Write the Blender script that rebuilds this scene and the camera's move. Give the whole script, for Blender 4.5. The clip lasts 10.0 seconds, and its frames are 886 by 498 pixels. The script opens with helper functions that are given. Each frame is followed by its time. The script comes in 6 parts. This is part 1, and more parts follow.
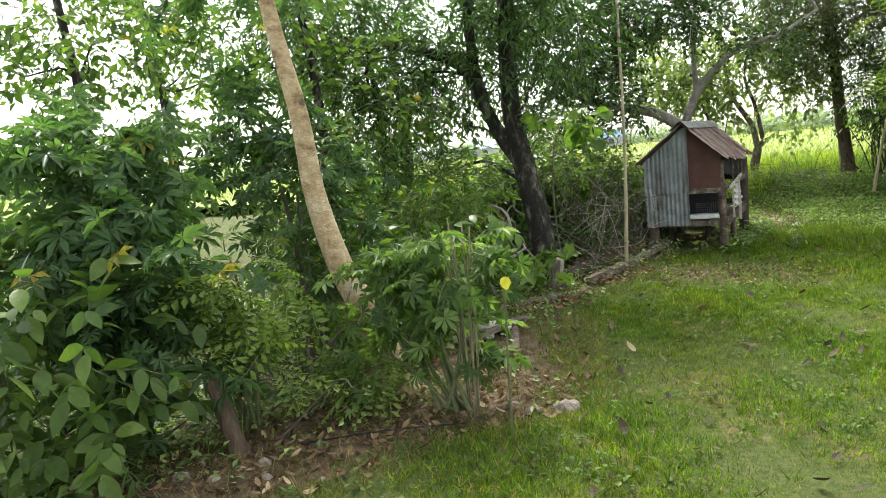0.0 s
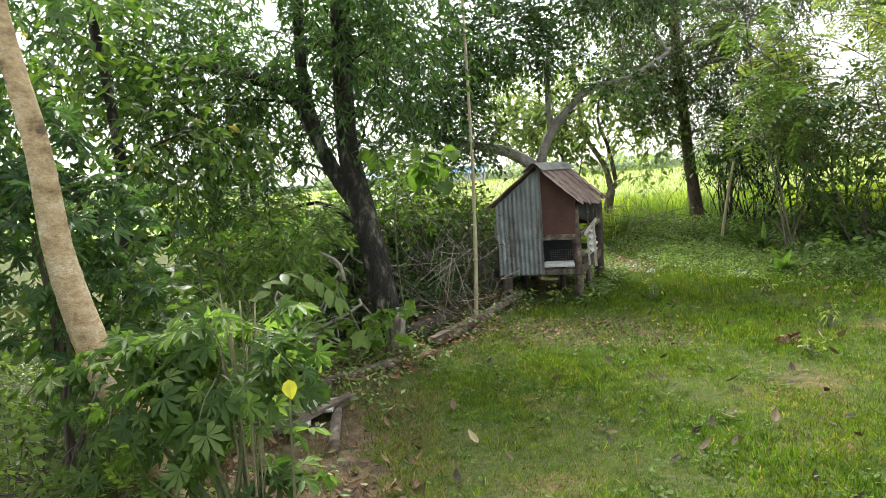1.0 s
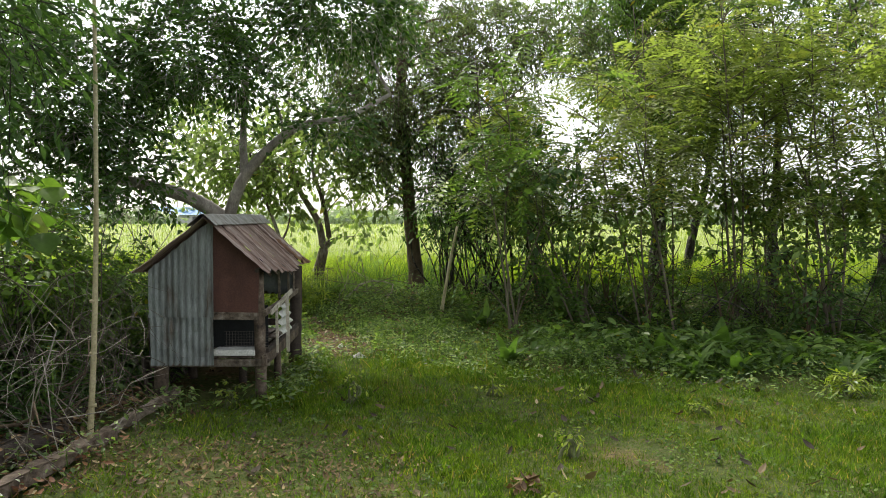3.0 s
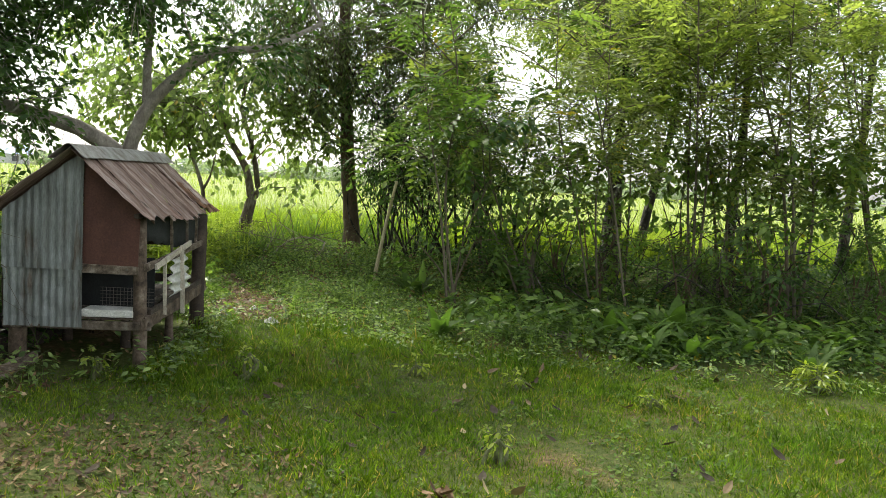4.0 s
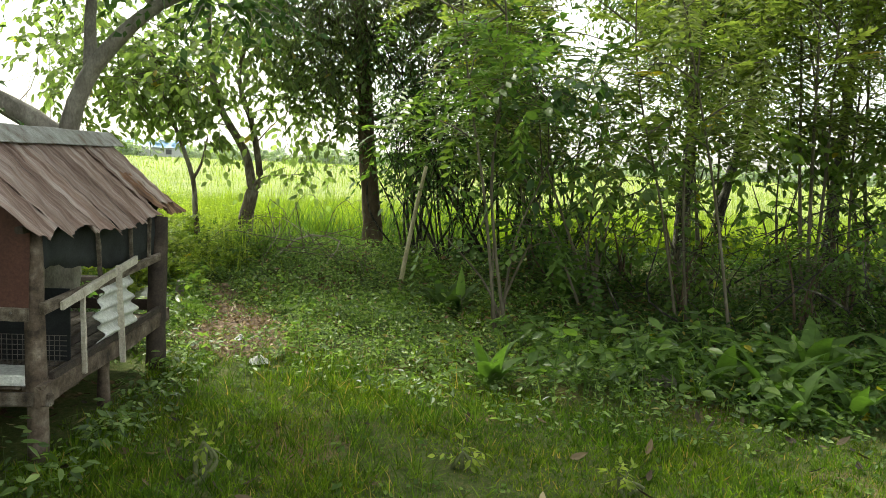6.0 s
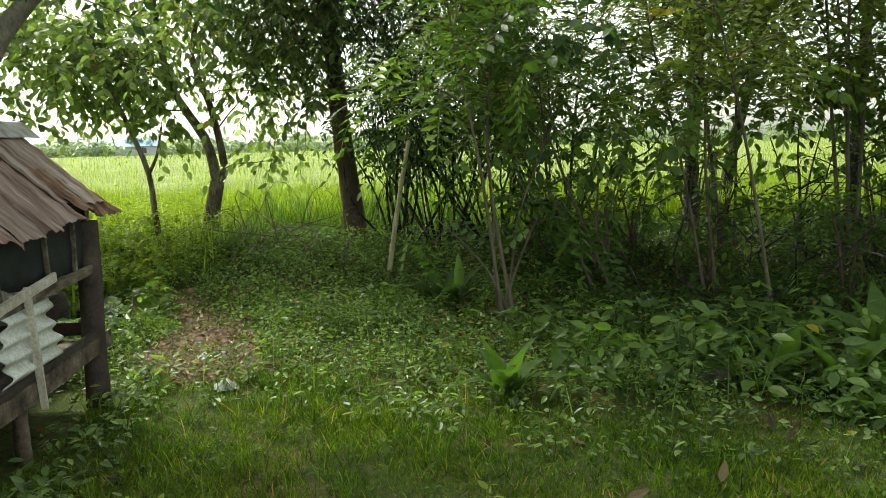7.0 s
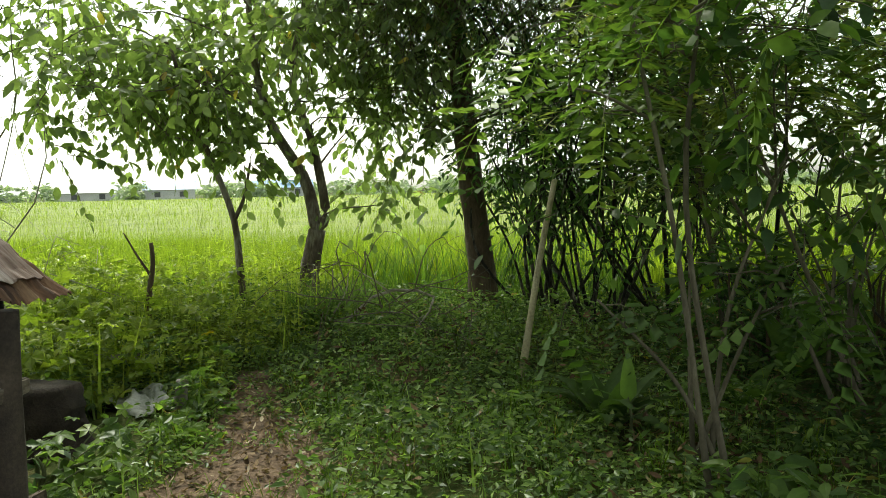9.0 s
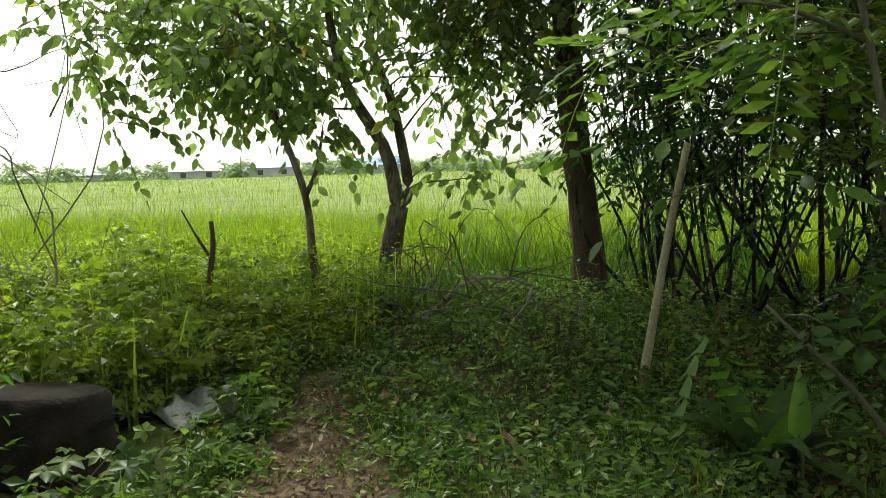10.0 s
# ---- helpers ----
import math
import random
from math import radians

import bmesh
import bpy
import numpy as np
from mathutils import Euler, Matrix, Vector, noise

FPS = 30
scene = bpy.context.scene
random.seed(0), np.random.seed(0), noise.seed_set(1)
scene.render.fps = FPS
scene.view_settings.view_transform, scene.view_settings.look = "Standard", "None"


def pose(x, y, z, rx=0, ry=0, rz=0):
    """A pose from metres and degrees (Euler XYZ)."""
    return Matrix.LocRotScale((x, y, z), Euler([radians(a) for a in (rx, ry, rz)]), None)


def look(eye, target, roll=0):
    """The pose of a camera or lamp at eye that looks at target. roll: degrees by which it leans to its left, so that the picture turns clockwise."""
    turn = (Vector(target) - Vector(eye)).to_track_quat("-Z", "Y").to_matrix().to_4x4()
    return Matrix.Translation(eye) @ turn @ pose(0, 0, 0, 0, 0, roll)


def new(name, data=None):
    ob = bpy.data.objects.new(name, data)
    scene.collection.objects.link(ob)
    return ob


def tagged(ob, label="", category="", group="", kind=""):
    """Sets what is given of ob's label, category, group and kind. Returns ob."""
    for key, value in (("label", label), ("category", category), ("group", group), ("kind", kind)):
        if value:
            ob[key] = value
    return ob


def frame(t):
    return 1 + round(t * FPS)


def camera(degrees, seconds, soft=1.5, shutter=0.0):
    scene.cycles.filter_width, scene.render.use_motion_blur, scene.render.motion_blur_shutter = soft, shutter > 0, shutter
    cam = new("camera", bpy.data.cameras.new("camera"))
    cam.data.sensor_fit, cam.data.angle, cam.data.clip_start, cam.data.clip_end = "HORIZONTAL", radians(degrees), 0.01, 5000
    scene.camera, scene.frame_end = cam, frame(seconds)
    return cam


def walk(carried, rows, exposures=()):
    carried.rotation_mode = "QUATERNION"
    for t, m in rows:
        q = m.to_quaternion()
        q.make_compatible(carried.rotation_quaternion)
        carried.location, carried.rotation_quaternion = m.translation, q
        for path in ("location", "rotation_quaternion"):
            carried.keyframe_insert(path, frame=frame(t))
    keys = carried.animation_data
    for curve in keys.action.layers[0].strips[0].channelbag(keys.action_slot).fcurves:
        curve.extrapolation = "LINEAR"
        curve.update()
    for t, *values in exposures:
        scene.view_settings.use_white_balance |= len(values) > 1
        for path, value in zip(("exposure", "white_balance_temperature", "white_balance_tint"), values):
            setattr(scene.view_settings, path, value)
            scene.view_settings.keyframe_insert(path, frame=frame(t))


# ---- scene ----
cam = camera(58.7, 10.0, soft=0.3)
PATH = [
    (0, (2.239, -3.542, 1.67), (1.288, -1.798, 1.433), -5.2),
    (0.5, (2.184, -2.874, 1.696), (1.345, -1.067, 1.522), -5.6),
    (1, (2.058, -2.314, 1.736), (1.424, -0.426, 1.553), -4.0),
    (1.5, (2.057, -1.655, 1.708), (1.661, 0.299, 1.562), -3.1),
    (2, (1.948, -0.952, 1.736), (1.708, 1.028, 1.592), 0.6),
    (2.5, (1.964, -0.302, 1.813), (1.9, 1.695, 1.742), 0.5),
    (3, (2.086, 0.275, 1.803), (2.128, 2.273, 1.722), 0.1),
    (3.2, (2.15, 0.475, 1.756), (2.224, 2.47, 1.64), 0.1),
    (4.3, (2.418, 1.809, 1.698), (2.58, 3.795, 1.524), 4.0),
    (4.5, (2.417, 2.035, 1.693), (2.544, 4.025, 1.536), 4.6),
    (5, (2.463, 2.614, 1.694), (2.572, 4.601, 1.493), 2.4),
    (5.5, (2.482, 3.297, 1.693), (2.573, 5.282, 1.47), 2.2),
    (5.7, (2.397, 3.532, 1.717), (2.46, 5.519, 1.497), 3.4),
    (6.8, (2.388, 4.694, 1.667), (2.603, 6.667, 1.418), -2.3),
    (7, (2.382, 4.95, 1.637), (2.512, 6.927, 1.365), -1.5),
    (7.5, (2.349, 5.65, 1.598), (2.426, 7.636, 1.378), -2.5),
    (8, (2.331, 6.104, 1.666), (2.286, 8.096, 1.492), 1.7),
    (8.5, (2.339, 6.712, 1.66), (2.229, 8.695, 1.426), 0.1),
    (9, (2.437, 7.339, 1.618), (2.208, 9.319, 1.459), -1.4),
    (9.5, (2.372, 7.897, 1.579), (1.964, 9.849, 1.426), 1.1),
    (10, (2.277, 8.472, 1.557), (1.807, 10.405, 1.346), -1.8),
]
walk(cam, [(t, look(eye, aim, roll)) for t, eye, aim, roll in PATH], exposures=[(0.0, 1.85, 6500, 8), (1.5, 1.87, 6500, 10), (2.0, 1.73, 6500, 10), (2.7, 1.29, 6600, 9), (3.3, 1.29, 6700, 7), (4.5, 1.76, 6700, 6), (5.6, 1.74, 6900, 2), (7.0, 1.35, 6900, -4), (7.5, 1.35, 6900, -4), (8.0, 1.15, 6900, -4), (9.0, 1.10, 6850, -5), (10.0, 0.92, 6800, -6)])

# ---- light ----
world = bpy.data.worlds.new("world")
scene.world = world
world.use_nodes = True
wn, wl = world.node_tree.nodes, world.node_tree.links
sky = wn.new("ShaderNodeTexSky")
sky.sky_type = "NISHITA"
sky.sun_disc = False
sky.sun_elevation, sky.sun_rotation = radians(51), radians(-34)
sky.dust_density, sky.air_density, sky.ozone_density = 2.5, 1.0, 1.0
pale = wn.new("ShaderNodeHueSaturation")
pale.inputs["Saturation"].default_value = 0.25
wl.new(sky.outputs[0], pale.inputs["Color"])
wl.new(pale.outputs[0], wn["Background"].inputs["Color"])
wn["Background"].inputs["Strength"].default_value = 0.145

sun = new("sun", bpy.data.lights.new("sun", "SUN"))
sun.data.energy, sun.data.angle, sun.data.color = 1.5, radians(10), (1.0, 0.96, 0.88)
sun.matrix_world = look((-8, 12, 18), (0, 0, 0))

# ---- materials ----


def material(name, rough=0.7, metal=0.0):
    m = bpy.data.materials.new(name)
    m.use_nodes = True
    b = m.node_tree.nodes["Principled BSDF"]
    b.inputs["Roughness"].default_value = rough
    b.inputs["Metallic"].default_value = metal
    return m, m.node_tree.nodes, m.node_tree.links, b


def ramp(nodes, stops):
    r = nodes.new("ShaderNodeValToRGB")
    e = r.color_ramp.elements
    while len(e) < len(stops):
        e.new(0.5)
    for k, (p, c) in zip(e, stops):
        k.position, k.color = p, (*c, 1)
    return r


def noise_tex(nodes, links, scale, detail=5.0, rough=0.6, stretch=None):
    tc = nodes.new("ShaderNodeTexCoord")
    n = nodes.new("ShaderNodeTexNoise")
    n.inputs["Scale"].default_value, n.inputs["Detail"].default_value, n.inputs["Roughness"].default_value = scale, detail, rough
    out = tc.outputs["Object"]
    if stretch:
        mp = nodes.new("ShaderNodeMapping")
        mp.inputs["Scale"].default_value = stretch
        links.new(out, mp.inputs["Vector"])
        out = mp.outputs[0]
    links.new(out, n.inputs["Vector"])
    return n


def mix_col(nodes, links, a, b, fac, blend="MIX"):
    m = nodes.new("ShaderNodeMix")
    m.data_type, m.blend_type = "RGBA", blend
    for sock, v in ((m.inputs[6], a), (m.inputs[7], b), (m.inputs[0], fac)):
        if hasattr(v, "is_output"):
            links.new(v, sock)
        elif isinstance(v, tuple):
            sock.default_value = (*v, 1)
        else:
            sock.default_value = v
    return m.outputs[2]


def bump(nodes, links, bsdf, height, strength=0.4, dist=0.02):
    b = nodes.new("ShaderNodeBump")
    b.inputs["Strength"].default_value, b.inputs["Distance"].default_value = strength, dist
    links.new(height, b.inputs["Height"])
    links.new(b.outputs[0], bsdf.inputs["Normal"])


def surface(name, stops, scale=8.0, fine=60.0, rough=0.8, metal=0.0, stretch=None, relief=0.4, dist=0.01, spread=0.0):
    """A grained surface: a ramp over coarse noise, darkened and lightened by fine noise."""
    m, n, l, b = material(name, rough, metal)
    coarse = noise_tex(n, l, scale, 6, 0.62, stretch)
    r = ramp(n, stops)
    l.new(coarse.outputs[0], r.inputs[0])
    grain = noise_tex(n, l, fine, 4, 0.7, stretch)
    g = ramp(n, [(0.3, (0.55, 0.55, 0.55)), (0.7, (1.25, 1.25, 1.25))])
    l.new(grain.outputs[0], g.inputs[0])
    col = mix_col(n, l, r.outputs[0], g.outputs[0], 0.8, "MULTIPLY")
    if spread:
        info = n.new("ShaderNodeObjectInfo")
        s = ramp(n, [(0, (1 - spread,) * 3), (1, (1 + spread,) * 3)])
        l.new(info.outputs["Random"], s.inputs[0])
        col = mix_col(n, l, col, s.outputs[0], 1.0, "MULTIPLY")
    l.new(col, b.inputs["Base Color"])
    bump(n, l, b, grain.outputs[0], relief, dist)
    return m


def leaf_mat(name, dark, mid, light, odd=None, share=0.03, rough=0.36, through_light=0.42, patch=None, gloss=0.25):
    """Leaves: each island its own green, a few yellowed, light let through."""
    m, n, l, b = material(name, rough)
    geo = n.new("ShaderNodeNewGeometry")
    stops = [(0.0, dark), (0.5, mid), (0.93, light)]
    if odd:
        stops += [(1 - share, light), (1 - share + 0.001, odd)]
    r = ramp(n, stops)
    l.new(geo.outputs["Random Per Island"], r.inputs[0])
    blot = noise_tex(n, l, 14.0, 4)
    g = ramp(n, [(0.3, (0.7, 0.7, 0.7)), (0.7, (1.2, 1.2, 1.15))])
    l.new(blot.outputs[0], g.inputs[0])
    col = mix_col(n, l, r.outputs[0], g.outputs[0], 0.8, "MULTIPLY")
    if patch:
        wide = noise_tex(n, l, patch[0], 5, 0.65)
        k = ramp(n, [(0.40, (0, 0, 0)), (0.62, (1, 1, 1))])
        l.new(wide.outputs[0], k.inputs[0])
        col = mix_col(n, l, col, mix_col(n, l, col, patch[1], 1.0, "MULTIPLY"), k.outputs[0])
        tuft = noise_tex(n, l, patch[0] * 5, 3, 0.6)
        k = ramp(n, [(0.42, (0.62, 0.66, 0.6)), (0.58, (1.12, 1.12, 1.1))])
        l.new(tuft.outputs[0], k.inputs[0])
        col = mix_col(n, l, col, k.outputs[0], 1.0, "MULTIPLY")
    l.new(col, b.inputs["Base Color"])
    b.inputs["Specular IOR Level"].default_value = gloss
    t = n.new("ShaderNodeBsdfTranslucent")
    warm = mix_col(n, l, col, (1.0, 1.15, 0.45), 1.0, "MULTIPLY")
    gain = mix_col(n, l, warm, (1.5, 1.5, 1.5), 1.0, "MULTIPLY")
    l.new(gain, t.inputs["Color"])
    mx = n.new("ShaderNodeMixShader")
    mx.inputs[0].default_value = through_light
    l.new(b.outputs[0], mx.inputs[1])
    l.new(t.outputs[0], mx.inputs[2])
    l.new(mx.outputs[0], n["Material Output"].inputs["Surface"])
    return m


LEAF_DARK = leaf_mat("leaf_dark", (0.04, 0.075, 0.03), (0.065, 0.12, 0.042), (0.105, 0.175, 0.06), through_light=0.5)
LEAF_MID = leaf_mat("leaf_mid", (0.06, 0.105, 0.03), (0.10, 0.165, 0.042), (0.155, 0.23, 0.06), (0.35, 0.28, 0.03), 0.008, through_light=0.48)
LEAF_LIGHT = leaf_mat("leaf_light", (0.085, 0.15, 0.035), (0.14, 0.225, 0.05), (0.20, 0.29, 0.07), (0.45, 0.35, 0.04), 0.012)
LEAF_FROND = leaf_mat("leaf_frond", (0.115, 0.145, 0.05), (0.205, 0.24, 0.08), (0.31, 0.34, 0.13), (0.5, 0.36, 0.06), 0.010, through_light=0.56)
LEAF_SUN = leaf_mat("leaf_sun", (0.14, 0.185, 0.035), (0.245, 0.30, 0.055), (0.36, 0.405, 0.09), through_light=0.5)
LEAF_SAGE = leaf_mat("leaf_sage", (0.13, 0.17, 0.08), (0.20, 0.25, 0.12), (0.28, 0.33, 0.18), (0.4, 0.3, 0.1), 0.012, rough=0.4, through_light=0.6)
LEAF_GREEN = leaf_mat("leaf_green", (0.07, 0.115, 0.035), (0.13, 0.20, 0.055), (0.21, 0.285, 0.085), (0.35, 0.28, 0.03), 0.008, through_light=0.45)
LEAF_GREYED = leaf_mat("leaf_greyed", (0.075, 0.10, 0.055), (0.125, 0.16, 0.085), (0.19, 0.225, 0.125), through_light=0.55)
LEAF_WEED = leaf_mat("leaf_weed", (0.045, 0.08, 0.025), (0.13, 0.20, 0.055), (0.27, 0.36, 0.115), (0.25, 0.2, 0.08), 0.03, rough=0.38, gloss=0.5)
LEAF_BROAD = leaf_mat("leaf_broad", (0.05, 0.09, 0.025), (0.08, 0.14, 0.035), (0.125, 0.20, 0.05), rough=0.6, through_light=0.45, gloss=0.15)
# darker copy of the weed greens: shade below the hedge put into colour
LEAF_SHADE_TONED = leaf_mat("leaf_shade_toned", (0.03, 0.06, 0.02), (0.06, 0.105, 0.032), (0.12, 0.175, 0.055), (0.24, 0.2, 0.06), 0.02, rough=0.6, gloss=0.18)
LAWN_WEED = leaf_mat("lawn_weed_leaf", (0.05, 0.09, 0.02), (0.095, 0.16, 0.03), (0.16, 0.225, 0.055), rough=0.55)
LEAF_COOL = leaf_mat("leaf_cool", (0.045, 0.088, 0.04), (0.078, 0.14, 0.06), (0.125, 0.20, 0.088), (0.4, 0.33, 0.05), 0.006, through_light=0.5)
LEAF_LOBED = leaf_mat("leaf_lobed", (0.055, 0.10, 0.03), (0.10, 0.165, 0.05), (0.17, 0.245, 0.08), rough=0.5, through_light=0.45, gloss=0.2)
DRY_GRASS = leaf_mat("dry_grass_blade", (0.10, 0.095, 0.03), (0.20, 0.165, 0.07), (0.33, 0.27, 0.13), rough=0.7, through_light=0.25, gloss=0.15)
LEAF_SPRAY = leaf_mat("leaf_spray", (0.12, 0.185, 0.04), (0.20, 0.285, 0.065), (0.30, 0.38, 0.105), through_light=0.5)
LEAF_LIME = leaf_mat("leaf_lime", (0.17, 0.22, 0.03), (0.26, 0.32, 0.045), (0.36, 0.42, 0.07))
ZINC_BLUE = surface("zinc_sheet_dull", [(0.33, (0.10, 0.075, 0.055)), (0.42, (0.175, 0.185, 0.18)), (0.58, (0.25, 0.275, 0.275)), (0.75, (0.36, 0.385, 0.385))], 3.2, 34, 0.55, 0.2, stretch=(3.2, 3.2, 0.4), relief=0.15)
LEAF_YELLOW = leaf_mat("leaf_yellow", (0.4, 0.36, 0.04), (0.5, 0.45, 0.05), (0.6, 0.52, 0.08))
GRASS = leaf_mat("grass_blade", (0.046, 0.098, 0.009), (0.096, 0.174, 0.015), (0.17, 0.26, 0.03), (0.34, 0.28, 0.10), 0.05, 0.6, patch=(1.3, (1.35, 1.06, 1.0)), gloss=0.15)
RICE = leaf_mat("rice_blade", (0.18, 0.235, 0.035), (0.27, 0.325, 0.05), (0.37, 0.415, 0.075), rough=0.5, through_light=0.5, patch=(0.5, (0.72, 0.8, 0.75)))
DEAD_LEAF = leaf_mat("dead_leaf", (0.06, 0.034, 0.018), (0.14, 0.083, 0.044), (0.26, 0.17, 0.092), (0.42, 0.32, 0.19), 0.07, 0.7, 0.1)
LAWN_LEAF = leaf_mat("lawn_dead_leaf", (0.022, 0.018, 0.012), (0.06, 0.045, 0.025), (0.15, 0.11, 0.06), (0.36, 0.29, 0.17), 0.05, 0.7, 0.1)
DRIFT_LEAF = leaf_mat("drift_dead_leaf", (0.05, 0.034, 0.02), (0.13, 0.085, 0.042), (0.25, 0.175, 0.085), (0.40, 0.31, 0.17), 0.06, 0.7, 0.1)
PATH_LEAF = leaf_mat("path_dead_leaf", (0.07, 0.042, 0.024), (0.19, 0.12, 0.07), (0.34, 0.235, 0.145), (0.55, 0.45, 0.33), 0.08, 0.7, 0.1)
RED_LEAF = leaf_mat("red_dead_leaf", (0.09, 0.035, 0.018), (0.19, 0.08, 0.04), (0.32, 0.17, 0.09), rough=0.6, through_light=0.15)
BARK_DARK = surface("bark_dark", [(0.3, (0.014, 0.012, 0.009)), (0.5, (0.03, 0.025, 0.019)), (0.57, (0.085, 0.075, 0.056)), (0.66, (0.26, 0.24, 0.19))], 9, 34, 0.9, stretch=(1, 1, 0.45), relief=1.0, dist=0.07)
BARK_BROWN = surface("bark_brown", [(0.3, (0.06, 0.04, 0.025)), (0.55, (0.13, 0.09, 0.055)), (0.78, (0.22, 0.17, 0.12))], 7, 50, 0.9, stretch=(1, 1, 0.3), relief=0.8, dist=0.025)
BARK_YOUNG = surface("bark_young", [(0.3, (0.07, 0.058, 0.036)), (0.55, (0.14, 0.12, 0.08)), (0.78, (0.25, 0.22, 0.16))], 8, 55, 0.85, stretch=(1, 1, 0.3), relief=0.5)
BARK_GREY = surface("bark_grey", [(0.3, (0.16, 0.14, 0.115)), (0.55, (0.30, 0.27, 0.23)), (0.78, (0.42, 0.39, 0.34))], 9, 60, 0.85, stretch=(1, 1, 0.5), relief=0.5)
BARK_RING = surface("bark_ring_scars", [(0.33, (0.14, 0.10, 0.055)), (0.42, (0.38, 0.26, 0.13)), (0.52, (0.54, 0.40, 0.22)), (0.68, (0.64, 0.53, 0.35))], 5, 34, 0.8, stretch=(0.9, 0.9, 1.5), relief=0.9, dist=0.02)
BARK_MOTTLED = surface("bark_mottled", [(0.34, (0.05, 0.035, 0.025)), (0.5, (0.15, 0.115, 0.085)), (0.6, (0.30, 0.27, 0.22)), (0.75, (0.42, 0.39, 0.33))], 7, 55, 0.9, stretch=(1, 1, 0.35), relief=0.7)
TWIG = surface("twig_grey", [(0.3, (0.04, 0.03, 0.022)), (0.7, (0.14, 0.115, 0.088))], 10, 60, 0.9)
TWIG_PALE = surface("twig_pale", [(0.3, (0.18, 0.15, 0.12)), (0.7, (0.42, 0.38, 0.32))], 10, 60, 0.9)
STRAW = surface("dry_straw", [(0.3, (0.16, 0.15, 0.08)), (0.7, (0.32, 0.29, 0.16))], 14, 60, 0.9)
STEM = surface("stem_green", [(0.3, (0.07, 0.09, 0.03)), (0.7, (0.16, 0.17, 0.07))], 10, 60, 0.7)
WOOD_OLD = surface("wood_weathered", [(0.32, (0.045, 0.032, 0.022)), (0.46, (0.13, 0.10, 0.072)), (0.58, (0.22, 0.18, 0.14)), (0.75, (0.38, 0.34, 0.29))], 7, 60, 0.9, stretch=(2.2, 0.8, 2.2), relief=0.8, dist=0.015, spread=0.2)
WOOD_DARK = surface("wood_dark", [(0.3, (0.03, 0.022, 0.018)), (0.6, (0.075, 0.055, 0.042)), (0.8, (0.13, 0.10, 0.08))], 6, 70, 0.9, relief=0.6, spread=0.15)
WOOD_BROWN = surface("wood_brown", [(0.33, (0.035, 0.024, 0.017)), (0.48, (0.11, 0.078, 0.055)), (0.6, (0.17, 0.13, 0.098)), (0.75, (0.29, 0.24, 0.19))], 9, 55, 0.9, relief=0.6, spread=0.1)
WOOD_PALE = surface("wood_pale", [(0.3, (0.36, 0.31, 0.24)), (0.55, (0.58, 0.53, 0.44)), (0.75, (0.7, 0.66, 0.58))], 8, 70, 0.85, relief=0.4)
BAMBOO = surface("bamboo_dry", [(0.3, (0.32, 0.27, 0.15)), (0.6, (0.46, 0.40, 0.25)), (0.8, (0.55, 0.5, 0.34))], 4, 50, 0.55, relief=0.2)
ZINC = surface("zinc_sheet", [(0.33, (0.12, 0.08, 0.055)), (0.42, (0.20, 0.19, 0.17)), (0.58, (0.31, 0.31, 0.295)), (0.75, (0.43, 0.43, 0.41))], 3.2, 34, 0.6, 0.2, stretch=(3.2, 3.2, 0.4), relief=0.15)
RUST_ROOF = surface("rust_roof_sheet", [(0.31, (0.035, 0.02, 0.015)), (0.41, (0.15, 0.09, 0.068)), (0.52, (0.25, 0.175, 0.145)), (0.66, (0.36, 0.30, 0.27)), (0.8, (0.48, 0.43, 0.40))], 3.4, 26, 0.75, 0.05, stretch=(0.32, 4.6, 0.32), relief=0.45, spread=0.18)
RUST_SCRAP = surface("rust_scrap", [(0.33, (0.04, 0.022, 0.014)), (0.5, (0.17, 0.085, 0.045)), (0.7, (0.34, 0.22, 0.13))], 4, 40, 0.75, 0.05, stretch=(0.5, 3.0, 0.5), relief=0.4)
RUST_PANEL = surface("rust_panel", [(0.3, (0.07, 0.028, 0.02)), (0.6, (0.11, 0.045, 0.032)), (0.85, (0.16, 0.08, 0.055))], 3, 60, 0.7, 0.1, relief=0.2)
WHITE_SHEET = surface("white_sheet", [(0.3, (0.5, 0.5, 0.46)), (0.6, (0.72, 0.72, 0.68)), (0.8, (0.8, 0.8, 0.77))], 6, 60, 0.6, relief=0.2)
NET = surface("dark_net", [(0.3, (0.012, 0.014, 0.015)), (0.7, (0.03, 0.034, 0.036))], 8, 90, 0.8, relief=0.2)
WIRE = surface("wire", [(0.3, (0.10, 0.09, 0.08)), (0.7, (0.22, 0.20, 0.18))], 20, 90, 0.6, 0.5)
STONE = surface("stone", [(0.3, (0.20, 0.16, 0.12)), (0.6, (0.34, 0.29, 0.23)), (0.8, (0.45, 0.40, 0.34))], 9, 70, 0.9, relief=0.6)
EARTH = surface("dark_earth", [(0.3, (0.025, 0.017, 0.013)), (0.6, (0.055, 0.038, 0.028)), (0.8, (0.09, 0.065, 0.05))], 6, 50, 0.95, relief=0.9, dist=0.03)
PLASTIC = surface("white_plastic", [(0.3, (0.55, 0.55, 0.53)), (0.7, (0.8, 0.8, 0.8))], 12, 60, 0.4, relief=0.3)
OLD_PLASTIC = surface("dusty_plastic", [(0.3, (0.22, 0.22, 0.19)), (0.55, (0.42, 0.42, 0.38)), (0.75, (0.62, 0.61, 0.58))], 9, 50, 0.55, relief=0.4)
